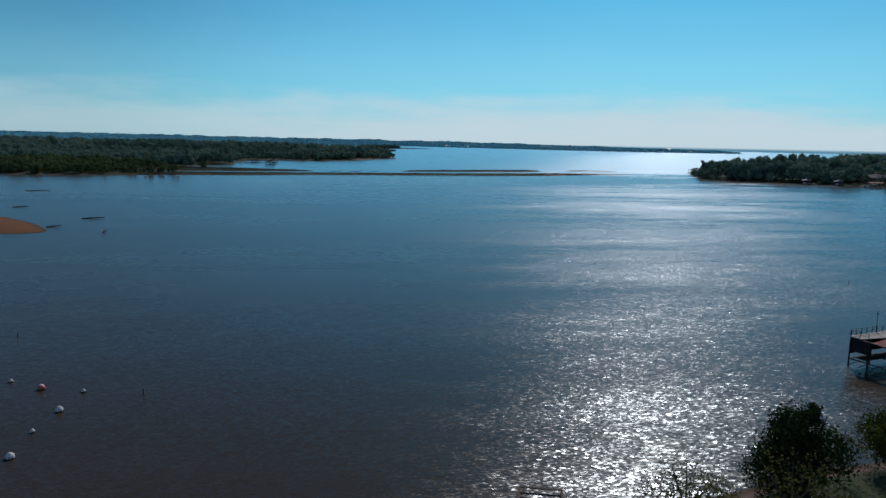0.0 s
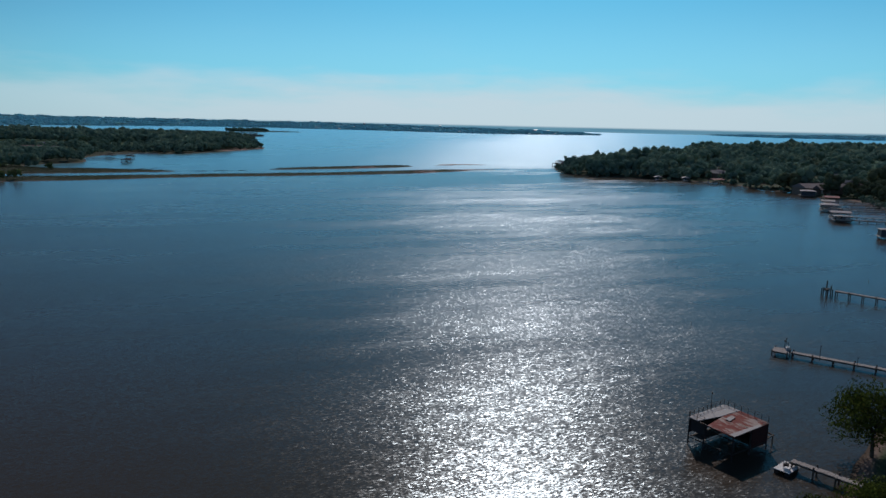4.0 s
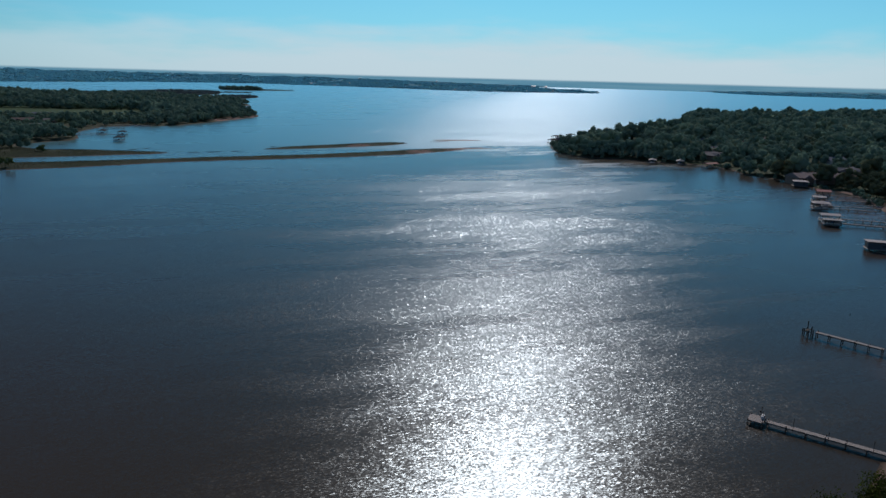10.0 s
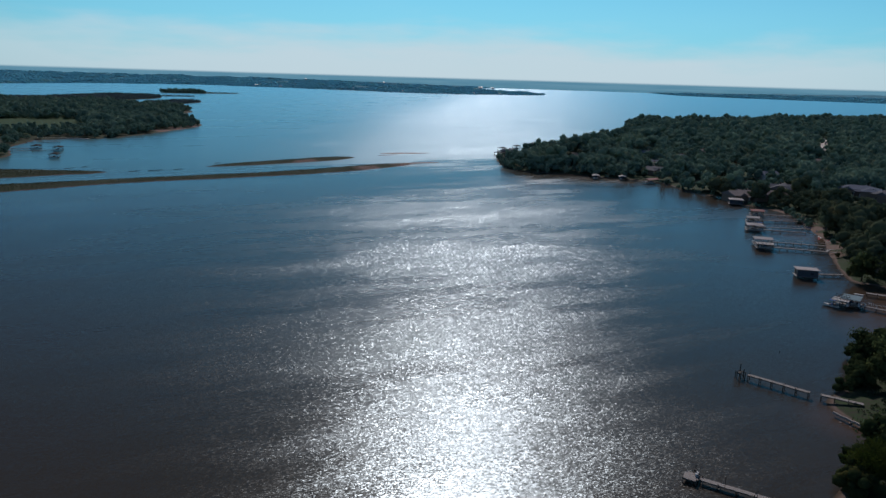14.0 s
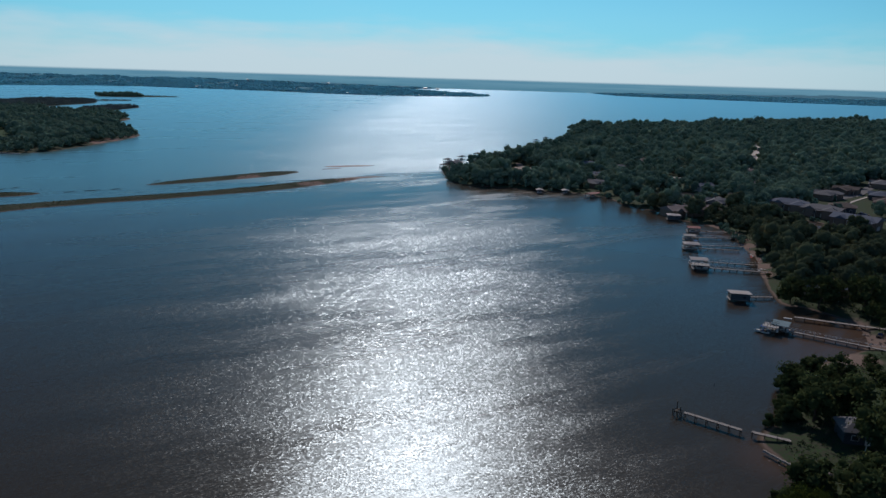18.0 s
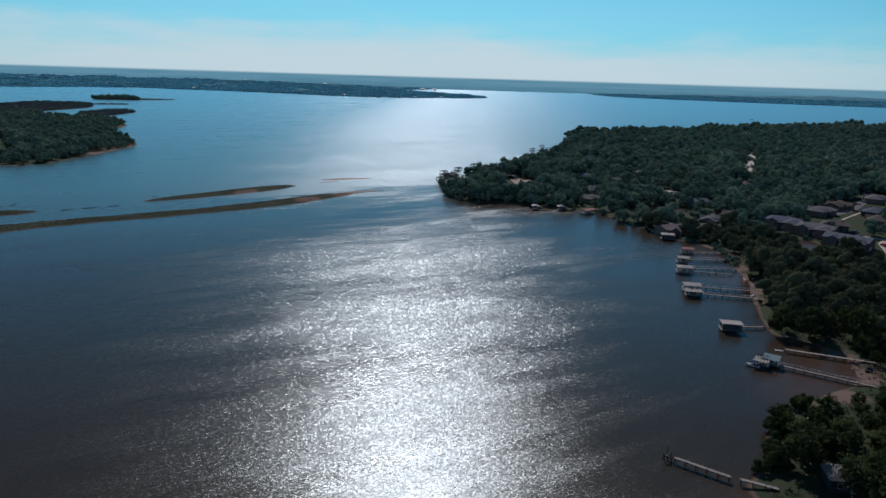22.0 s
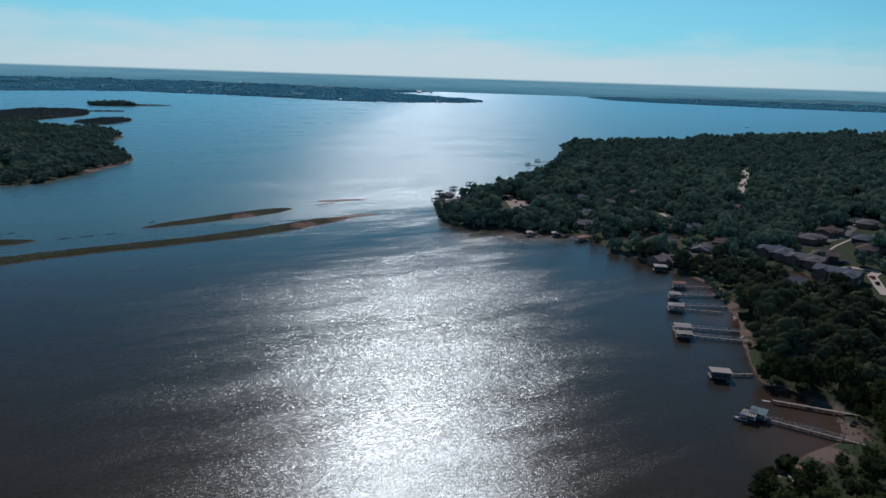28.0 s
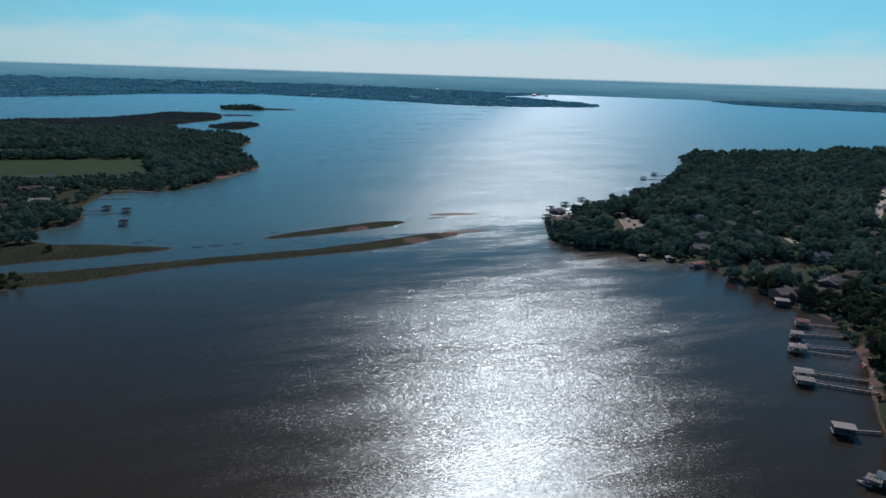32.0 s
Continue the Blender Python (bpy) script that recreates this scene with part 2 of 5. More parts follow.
def make_plain(name, col, rough=0.7, metal=0.0, spread=0.35, scale=1.5, dirt=(0.06, 0.05, 0.04), amount=0.35, stretch=(1, 1, 1)):
    """A painted, wooden or metal surface with grain and weathered patches."""
    m, N = material(name)
    p = N.add("ShaderNodeTexCoord").outputs["Object"]
    grain = N.noise(N.vec("MULTIPLY", p, stretch), scale * 6, 4.0)
    wear = N.noise(p, scale, 5.0, 0.65)
    rnd = N.add("ShaderNodeObjectInfo").outputs["Random"]
    c = N.mix(N.ramp(grain, 0.25, 0.75, 0.0, spread), col, tuple(0.55 * a for a in col))
    c = N.mix(N.ramp(wear, 0.5, 0.72, 0.0, amount), c, dirt)
    c = N.mix(N.math("MULTIPLY", rnd, 0.25), c, tuple(0.6 * a for a in col))
    bump = N.add("ShaderNodeBump", {"Height": grain, "Strength": 0.25, "Distance": 0.02}).outputs[0]
    return finish(m, N, Base_Color=c, Roughness=rough, Metallic=metal, Specular_IOR_Level=0.5 if rough < 0.5 else 0.15 if rough < 0.75 else 0.04, Normal=bump)


def make_sheet(name, col, rust, amount, pitch=0.25, rough=0.75, metal=0.0):
    """Corrugated metal roofing, with rust in patches that run down the sheet."""
    m, N = material(name)
    p = N.add("ShaderNodeTexCoord").outputs["Object"]
    rib = N.add("ShaderNodeTexWave", {"Vector": p, "Scale": 0.31416 / pitch}, bands_direction="X").outputs[1]
    spots = N.noise(N.vec("MULTIPLY", p, (1.6, 0.6, 1.0)), 0.9, 6.0, 0.7)
    grain = N.noise(p, 9.0, 3.0)
    c = N.mix(N.ramp(spots, 0.62 - amount * 0.35, 0.74 - amount * 0.35), col, rust)
    c = N.mix(N.ramp(grain, 0.3, 0.7, 0.0, 0.3), c, tuple(0.6 * a for a in rust))
    bump = N.add("ShaderNodeBump", {"Height": rib, "Strength": 0.7, "Distance": 0.03}).outputs[0]
    return finish(m, N, Base_Color=c, Roughness=rough, Metallic=metal, Specular_IOR_Level=0.1, Normal=bump)


WATER = make_water()
SHORE = make_ground("shore_soil", (0.125, 0.090, 0.075), (0.045, 0.042, 0.032), (0.030, 0.056, 0.022), 0.32, ((206, 116, 13), (214, 127, 11), (286, 505, 17), (300, 520, 12), (188, 107, 9), (173, 108, 5), (241, 179, 8), (250, 187, 8), (259, 196, 8), (267, 205, 8), (276, 216, 9), (284, 226, 8), (291, 237, 8), (298, 252, 8)))
BAR = make_ground("sandbar_soil", (0.160, 0.105, 0.090), (0.034, 0.033, 0.025), (0.036, 0.050, 0.026), 0.2, ((40, 776, 16), (58, 802, 18), (78, 838, 18), (72, 1030, 20), (100, 1125, 16), (150, 455, 14), (182, 471, 18), (120, 497, 14)), (0.036, 0.070, 0.030))
SPIT = make_ground("red_mud", (0.13, 0.058, 0.026), (0.11, 0.052, 0.026), (0.10, 0.05, 0.024), 0.9)
# far shore ground, with blue distance haze mixed into its colours
FARSOIL_HAZED = make_ground("far_soil_hazed", (0.06, 0.16, 0.20), (0.042, 0.165, 0.230), (0.052, 0.185, 0.245), 2.0)
# farther woods: distance haze put into the leaf colour, paler and bluer
LEAF = make_leaf("leaves_hazed_green", (0.116, 0.190, 0.152), (0.218, 0.300, 0.212), glow=0.48)
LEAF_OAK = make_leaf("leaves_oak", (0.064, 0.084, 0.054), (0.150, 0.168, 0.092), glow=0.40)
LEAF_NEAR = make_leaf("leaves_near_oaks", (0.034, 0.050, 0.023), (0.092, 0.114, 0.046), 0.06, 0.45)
LEAF_DARK = make_leaf("leaves_juniper", (0.016, 0.028, 0.012), (0.044, 0.066, 0.022), glow=0.25)
LEAF_SHORE = make_leaf("leaves_bank_trees", (0.020, 0.030, 0.010), (0.072, 0.096, 0.018), 0.30, 0.5)
LEAF_PALE = make_leaf("leaves_willow", (0.070, 0.100, 0.040), (0.150, 0.180, 0.070), glow=0.3)
LEAF_SCRUB = make_leaf("leaves_olive_scrub", (0.040, 0.050, 0.020), (0.090, 0.100, 0.034), 0.3, 0.45)
# far shore leaves lightened and blued, standing in for kilometres of haze
LEAF_FAR_HAZED = make_leaf("leaves_far_hazed", (0.310, 0.640, 0.720), (0.370, 0.700, 0.770), 0.0035, 0.55)
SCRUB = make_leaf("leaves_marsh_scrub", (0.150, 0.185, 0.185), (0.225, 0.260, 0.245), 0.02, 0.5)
GRASS = make_leaf("marsh_grass", (0.026, 0.036, 0.022), (0.056, 0.072, 0.036), 0.08, 0.3)
BARK = make_plain("bark", (0.09, 0.07, 0.055), 0.9, stretch=(3, 3, 0.5))
DECK = make_plain("weathered_deck_boards", (0.32, 0.29, 0.27), 0.9, stretch=(1, 5, 1))
POST = make_plain("wet_timber_posts", (0.10, 0.085, 0.07), 0.85, stretch=(3, 3, 0.4))
DARKMETAL = make_plain("rusty_dark_steel", (0.045, 0.04, 0.038), 0.6, 0.4, dirt=(0.13, 0.05, 0.025))
RUSTWALL = make_plain("rust_brown_sheet_wall", (0.075, 0.036, 0.032), 0.8, dirt=(0.03, 0.02, 0.02))
DARKWALL = make_plain("stained_plywood", (0.035, 0.033, 0.034), 0.8)
RUSTROOF = make_sheet("rusty_roof_sheet", (0.30, 0.24, 0.21), (0.150, 0.030, 0.022), 0.60)
LOT = make_plain("bare_sandy_lot", (0.40, 0.32, 0.28), 0.95, scale=0.1)
GREYROOF = make_sheet("grey_roof_sheet", (0.34, 0.33, 0.32), (0.25, 0.15, 0.11), 0.12)
WHITEROOF = make_sheet("white_metal_roof", (0.34, 0.31, 0.305), (0.40, 0.33, 0.28), 0.05)
TEALROOF = make_sheet("teal_metal_roof", (0.13, 0.20, 0.23), (0.25, 0.25, 0.23), 0.05)
REDROOF = make_sheet("faded_red_roof", (0.28, 0.13, 0.12), (0.26, 0.16, 0.13), 0.15)
SIDING = make_plain("grey_blue_siding", (0.055, 0.066, 0.078), 0.6, stretch=(1, 1, 6))
WHITE = make_plain("white_paint", (0.55, 0.54, 0.52), 0.6, spread=0.15, amount=0.2)
BRICK = make_plain("tan_brick_wall", (0.22, 0.165, 0.13), 0.85, scale=2.0)
SHINGLE = make_plain("grey_shingles", (0.17, 0.165, 0.17), 0.9, scale=1.0, dirt=(0.14, 0.13, 0.13))
DARKROOF = make_plain("dark_dock_roof", (0.028, 0.030, 0.033), 0.8, scale=1.0)
SHINGLE_B = make_plain("brown_shingles", (0.13, 0.105, 0.095), 0.9, scale=1.0, dirt=(0.1, 0.08, 0.07))
SHINGLE_D = make_plain("pinkish_brown_shingles", (0.22, 0.185, 0.18), 0.9, scale=1.0, dirt=(0.15, 0.13, 0.13))
SHINGLE_C = make_plain("blue_grey_shingles", (0.13, 0.145, 0.18), 0.9, scale=1.0, dirt=(0.1, 0.1, 0.12))
CONCRETE = make_plain("pale_concrete", (0.52, 0.47, 0.42), 0.9, scale=0.4)
ASPHALT = make_plain("worn_grey_asphalt", (0.17, 0.165, 0.165), 0.9, scale=0.3)
METALROOF = make_plain("bright_bare_metal_roof", (0.50, 0.50, 0.50), 0.62, 0.8, spread=0.1, amount=0.1)
ROCK = make_plain("muddy_brown_rock", (0.20, 0.155, 0.135), 0.95)
GLASS = make_plain("dark_window_glass", (0.02, 0.025, 0.03), 0.08, spread=0.0, amount=0.0)
REDPAINT = make_plain("red_plastic", (0.45, 0.06, 0.04), 0.4, spread=0.1, amount=0.1)
CANVAS = make_plain("blue_canvas", (0.06, 0.10, 0.22), 0.8)


# ---- small building kit ----
class Shell:
    """Vertices and faces of one mesh, put together from boxes, beams and tubes."""

    def __init__(self):
        self.v, self.f = [], []

    def box(self, x, y, z, sx, sy, sz, rz=0.0):
        c, s, k = math.cos(radians(rz)), math.sin(radians(rz)), len(self.v)
        for dz in (-0.5, 0.5):
            for dx, dy in ((-0.5, -0.5), (0.5, -0.5), (0.5, 0.5), (-0.5, 0.5)):
                a, b = dx * sx, dy * sy
                self.v.append((x + a * c - b * s, y + a * s + b * c, z + dz * sz))
        self.f += [tuple(k + i for i in q) for q in ((3, 2, 1, 0), (4, 5, 6, 7), (0, 1, 5, 4), (1, 2, 6, 5), (2, 3, 7, 6), (3, 0, 4, 7))]
        return self

    def beam(self, a, b, w, h):
        a, b = Vector(a), Vector(b)
        d = (b - a).normalized()
        side = d.cross(Vector((0, 0, 1)))
        side = side.normalized() if side.length > 1e-4 else Vector((1, 0, 0))
        up, k = side.cross(d), len(self.v)
        for p in (a, b):
            for i, j in ((-0.5, -0.5), (0.5, -0.5), (0.5, 0.5), (-0.5, 0.5)):
                self.v.append(tuple(p + side * (i * w) + up * (j * h)))
        self.f += [tuple(k + i for i in q) for q in ((3, 2, 1, 0), (4, 5, 6, 7), (0, 1, 5, 4), (1, 2, 6, 5), (2, 3, 7, 6), (3, 0, 4, 7))]
        return self

    def tube(self, a, b, r0, r1=None, n=7):
        a, b, r1 = Vector(a), Vector(b), r0 if r1 is None else r1
        q, k = (b - a).to_track_quat("Z", "Y"), len(self.v)
        for p, r in ((a, r0), (b, r1)):
            for i in range(n):
                t = 2 * math.pi * i / n
                self.v.append(tuple(p + q @ Vector((r * math.cos(t), r * math.sin(t), 0))))
        for i in range(n):
            j = (i + 1) % n
            self.f.append((k + i, k + j, k + n + j, k + n + i))
        self.f += [tuple(range(k + n - 1, k - 1, -1)), tuple(range(k + n, k + 2 * n))]
        return self

    def poly(self, pts, depth):
        """A flat plate of any outline, thickened downwards."""
        k, n = len(self.v), len(pts)
        self.v += [tuple(p) for p in pts] + [(p[0], p[1], p[2] - depth) for p in pts]
        self.f += [tuple(range(k, k + n)), tuple(range(k + 2 * n - 1, k + n - 1, -1))]
        self.f += [(k + (i + 1) % n, k + i, k + n + i, k + n + (i + 1) % n) for i in range(n)]
        return self

    def ball(self, x, y, z, r, flat=1.0, n=10, rings=6):
        k = len(self.v)
        for i in range(rings + 1):
            t = math.pi * i / rings
            for j in range(n):
                a = 2 * math.pi * j / n
                self.v.append((x + r * math.sin(t) * math.cos(a), y + r * math.sin(t) * math.sin(a), z + flat * r * math.cos(t)))
        for i in range(rings):
            for j in range(n):
                self.f.append((k + i * n + j, k + (i + 1) * n + j, k + (i + 1) * n + (j + 1) % n, k + i * n + (j + 1) % n))
        return self

    def mesh(self, name, mat):
        me = bpy.data.meshes.new(name)
        me.from_pydata(self.v, [], self.f)
        me.materials.append(mat)
        return me


def part(name, shape, mat, parent, label="", at=None):
    """One mesh under a thing or a part. shape: a Shell or a ready mesh."""
    me = shape.mesh(name, mat) if isinstance(shape, Shell) else shape
    ob = new(name, me)
    ob.parent = parent
    if at is not None:
        ob.location = at
    return tagged(ob, label)


def thing(name, x, y, z, rz, label, category, group="", kind=""):
    ob = new(name)
    ob.empty_display_size = 0.3
    ob.matrix_world = pose(x, y, z, 0, 0, rz)
    return tagged(ob, label, category, group, kind)


def raw_mesh(name, verts, tris, mat, smooth=False):
    me = bpy.data.meshes.new(name)
    verts, tris = np.asarray(verts, np.float32), np.asarray(tris, np.int32)
    me.vertices.add(len(verts))
    me.vertices.foreach_set("co", verts.ravel())
    me.loops.add(tris.size)
    me.loops.foreach_set("vertex_index", tris.ravel())
    me.polygons.add(len(tris))
    me.polygons.foreach_set("loop_start", np.arange(0, tris.size, tris.shape[1], dtype=np.int32))
    me.polygons.foreach_set("use_smooth", np.full(len(tris), smooth))
    me.update(calc_edges=True)
    me.materials.append(mat)
    return me


LATTICE = np.random.default_rng(5).random((256, 256))


def value_noise(x, y, size, octaves=4):
    total, amp, norm = 0.0, 1.0, 0.0
    for k in range(octaves):
        u, v = np.asarray(x) / size + 17.3 * k, np.asarray(y) / size + 9.1 * k
        i, j = np.floor(u).astype(int), np.floor(v).astype(int)
        a, b = u - i, v - j
        a, b = a * a * (3 - 2 * a), b * b * (3 - 2 * b)
        g = lambda p, q: LATTICE[(i + p) % 256, (j + q) % 256]
        total = total + amp * ((g(0, 0) * (1 - a) + g(1, 0) * a) * (1 - b) + (g(0, 1) * (1 - a) + g(1, 1) * a) * b)
        norm, amp, size = norm + amp, amp * 0.5, size * 0.5
    return total / norm - 0.5


def inside_distance(outline, x, y):
    """Distance from the outline, positive inside it."""
    x, y = np.asarray(x, float), np.asarray(y, float)
    best, odd = np.full(x.shape, 1e9), np.zeros(x.shape, bool)
    for (ax, ay), (bx, by) in zip(outline, outline[1:] + outline[:1]):
        dx, dy = bx - ax, by - ay
        t = np.clip(((x - ax) * dx + (y - ay) * dy) / (dx * dx + dy * dy + 1e-9), 0, 1)
        best = np.minimum(best, (x - ax - t * dx) ** 2 + (y - ay - t * dy) ** 2)
        if ay != by:
            odd ^= ((ay > y) != (by > y)) & (x < dx * (y - ay) / dy + ax)
    return np.where(odd, 1, -1) * np.sqrt(best)


def rounded(outline, passes=2):
    for _ in range(passes):
        outline = [q for (ax, ay), (bx, by) in zip(outline, outline[1:] + outline[:1]) for q in ((0.75 * ax + 0.25 * bx, 0.75 * ay + 0.25 * by), (0.25 * ax + 0.75 * bx, 0.25 * ay + 0.75 * by))]
    return outline


class Land:
    """A piece of land: an outline at the water's edge, and a bank that rises from it."""

    def __init__(self, outline, rough=1.5, grain=12.0, beach=0.16, bank=0.7, rise=0.02, top=3.0, hills=1.0, holes=()):
        self.o, self.holes = rounded(outline), [rounded(h) for h in holes]
        self.p = (rough, grain, beach, bank, rise, top, hills)

    def edge(self, x, y):
        d = inside_distance(self.o, x, y)
        for h in self.holes:
            d = np.minimum(d, -inside_distance(h, x, y))
        return d + self.p[0] * 2 * value_noise(x, y, self.p[1], 4)

    def height(self, x, y, d=None):
        rough, grain, beach, bank, rise, top, hills = self.p
        d = self.edge(x, y) if d is None else d
        z = np.where(d < 0, np.maximum(d * 0.15, -1.5), np.minimum(d * beach, bank) + np.clip((d - bank / beach) * rise, 0, top))
        return z + hills * value_noise(x, y, 90.0, 3) * np.clip(d / 60, 0, 1) + 0.12 * value_noise(x, y, 3.0, 2) * np.clip(d, 0, 1)

    def sheet(self, name, xs, ys, mat, label):
        X, Y = np.meshgrid(xs, ys, indexing="ij")
        D = self.edge(X, Y)
        V = np.stack([X, Y, self.height(X, Y, D)], -1).reshape(-1, 3)
        n = len(ys)
        i, j = np.meshgrid(np.arange(len(xs) - 1), np.arange(n - 1), indexing="ij")
        q = np.stack([i * n + j, (i + 1) * n + j, (i + 1) * n + j + 1, i * n + j + 1], -1).reshape(-1, 4)
        q = q[D.ravel()[q].max(1) > -3]
        used, q = np.unique(q, return_inverse=True)
        ob = new(name, raw_mesh(name, V[used], q.reshape(-1, 4), mat, True))
        return tagged(ob, label, "ground", "", "structure")


def steps(*knots):
    """Coordinates along an axis: (from, spacing), (from, spacing), ..., end."""
    out = []
    for (a, s), nxt in zip(knots[:-1], knots[1:]):
        b = nxt[0] if isinstance(nxt, tuple) else nxt
        out += list(np.arange(a, b, s))
    return np.array(out + [knots[-1]])


# ---- water and land ----
lake = new("water", Shell().poly([(5200 * math.cos(a), 5200 * math.sin(a), 0) for a in np.linspace(0, 2 * math.pi, 65)[:-1]], 0.5).mesh("water", WATER))
tagged(lake, "wide brown-grey lake, rippled and glittering in the sun", "lake", "", "structure")

EAST_A = [(-500, -60), (-200, 5), (-60, 14), (-10, 27), (10, 32), (24, 36), (33, 38), (39, 39), (54, 43), (60, 47), (68, 51), (80, 57), (93, 65), (104, 69), (114, 70), (121, 74), (122, 81), (124, 87), (129, 91), (139, 95), (149, 102), (156, 105), (163, 107), (170, 110), (177, 110), (186, 112), (197, 110), (208, 115), (216, 124), (219, 134), (217, 144), (213, 149), (219, 157), (230, 169), (245, 183)]
EAST_B = [(261, 198), (276, 217), (290, 235), (300, 253), (296, 266), (297, 280), (305, 294), (300, 306), (298, 322), (308, 338), (307, 352), (301, 367), (285, 380), (275, 394), (265, 403), (253, 414), (243, 428), (250, 451), (262, 480), (274, 505), (282, 513), (298, 518), (330, 529), (378, 550), (424, 584), (461, 618), (496, 655), (545, 705), (600, 758), (650, 800), (674, 850), (700, 890), (760, 910), (837, 930), (1000, 925), (1173, 935), (1500, 960), (2100, 1000), (2400, 300), (1500, -500), (-500, -500)]
east = Land(EAST_A + EAST_B, 1.6, 14.0, 0.15, 0.8, 0.02, 5.0, 3.0, [[(318, 354), (326, 339), (352, 329), (380, 334), (378, 346), (354, 358)], [(337, 226), (344, 217), (354, 220), (363, 232), (366, 247), (358, 250), (349, 239)]])
east.sheet("ground_east", steps((-200, 8), (0, 2), (240, 4), (420, 10), (800, 30), 2000), steps((-200, 10), (0, 2), (190, 4), (420, 10), (1020, 10), 1030), SHORE, "wooded lake shore with sandy mud banks")

BAR_A = [(-900, 330), (-250, 376), (-130, 386), (-86, 393), (-62, 399), (-36, 407), (-8, 418), (23, 424), (56, 427), (91, 432), (131, 442), (158, 452), (197, 472), (168, 479), (138, 466), (96, 452), (59, 445), (24, 442), (-8, 435), (-38, 431), (-67, 426), (-93, 428), (-104, 437), (-97, 447), (-69, 451), (-40, 457), (-2, 465), (-12, 474), (-42, 485), (-59, 491), (-75, 491), (-92, 508), (-100, 522)]
WEST_B = [(-90, 539), (-82, 544), (-68, 555), (-70, 592), (-76, 612), (-75, 637), (-68, 654), (-66, 678), (-56, 688), (-30, 692), (-11, 693), (3, 709), (22, 738), (42, 769), (69, 814), (88, 856), (86, 899), (75, 972), (73, 1072), (103, 1138), (102, 1203), (69, 1254), (26, 1297), (-20, 1365), (-44, 1415), (-24, 1502), (36, 1590), (80, 1660), (92, 1780), (90, 1910), (-45, 1925), (-78, 1800), (-170, 1692), (-260, 1640), (-400, 1560), (-900, 1400)]
west = Land(BAR_A + WEST_B, 1.6, 16.0, 0.10, 0.8, 0.012, 3.0, 2.0)
west.sheet("ground_west", steps((-900, 30), (-240, 4), (210, 4), 214), steps((320, 12), (380, 3), (530, 6), (1000, 14), (1940, 20), 1960), BAR, "low wooded peninsula with long grassy mud bars")
bar = Land([(46, 482), (63, 482), (87, 487), (113, 493), (140, 501), (166, 520), (146, 526), (118, 517), (90, 506), (65, 496)], 1.2, 9.0, 0.13, 0.7)
bar.sheet("ground_bar", steps((30, 2.5), 180), steps((470, 2.5), 535), BAR, "narrow grassy sandbar in the lake")
# sand paler than on the bars, its wet sheen put into the colour
SAND = make_ground("shoal_sand", (0.30, 0.215, 0.185), (0.26, 0.19, 0.16), (0.22, 0.17, 0.13), 0.6)
for edge in ([(186, 541), (200, 537), (230, 536), (233, 541), (212, 546), (194, 548)], [(150, 461), (178, 470), (200, 474), (216, 478), (200, 482), (172, 477)], [(176, 524), (190, 529), (206, 530), (192, 534)]):
    shoal = Land(edge, 1.6, 7.0, 0.10, 0.45)
    ex, ey = [q[0] for q in edge], [q[1] for q in edge]
    shoal.sheet("ground_shoal", steps((min(ex) - 6, 1.5), max(ex) + 6), steps((min(ey) - 6, 1.5), max(ey) + 6), SAND, "pale wet sand shoal just above the water")
spit = Land([(-140, 160), (-100, 152), (-64, 152), (-56, 155), (-58, 162), (-67, 176), (-80, 190), (-140, 200)], 0.8, 6.0, 0.08, 0.7)
spit.sheet("ground_spit", steps((-140, 2), -50), steps((145, 2), 205), SPIT, "bare red-brown mud spit at the water")
marsh = Land([(38, 1468), (70, 1530), (93, 1572), (136, 1595), (162, 1540), (121, 1428), (85, 1380)], 7.0, 40.0, 0.06, 0.6)
marsh.sheet("ground_islet", steps((10, 6), 196), steps((1350, 6), 1640), BAR, "low marshy islet")
strand = Land([(84, 1812), (130, 1805), (168, 1815), (160, 1850), (95, 1852)], 5.0, 30.0, 0.06, 0.6)
strand.sheet("ground_islet", steps((60, 8), 190), steps((1780, 8), 1880), BAR, "thin strip of dark marsh in the lake")
islet = Land([(94, 2090), (120, 2200), (183, 2260), (230, 2180), (340, 2110), (220, 2068)], 8.0, 50.0, 0.06, 0.6)
islet.sheet("ground_islet", steps((60, 10), 370), steps((2030, 10), 2300), BAR, "low wooded islet far out in the lake")
FAR_N = [(-3400, 1900), (-1500, 2250), (-551, 2650), (-406, 2800), (-258, 3050), (-49, 3300), (287, 3450), (440, 3350), (644, 3125), (841, 2925), (985, 2640), (1172, 2525), (1432, 2550), (1700, 2711), (1745, 2900), (1790, 3350), (1640, 3720), (1984, 4100), (2613, 4665), (3300, 5400), (2500, 6500), (-3400, 6500)]
far_north = Land(FAR_N, 30.0, 220.0, 0.03, 2.0, 0.016, 26.0, 22.0)
far_north.sheet("ground_north", steps((-3400, 90), (-1000, 40), (2700, 90), 3400), steps((1800, 45), (4950, 45), 4995), FARSOIL_HAZED, "far low wooded shore in haze")
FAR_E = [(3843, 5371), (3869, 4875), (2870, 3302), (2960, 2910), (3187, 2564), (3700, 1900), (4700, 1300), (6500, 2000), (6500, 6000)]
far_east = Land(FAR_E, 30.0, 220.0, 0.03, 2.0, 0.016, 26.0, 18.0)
far_east.sheet("ground_far_east", steps((2700, 50), (5000, 50), 5050), steps((1200, 50), (4800, 50), 4850), FARSOIL_HAZED, "far wooded shore across the lake")


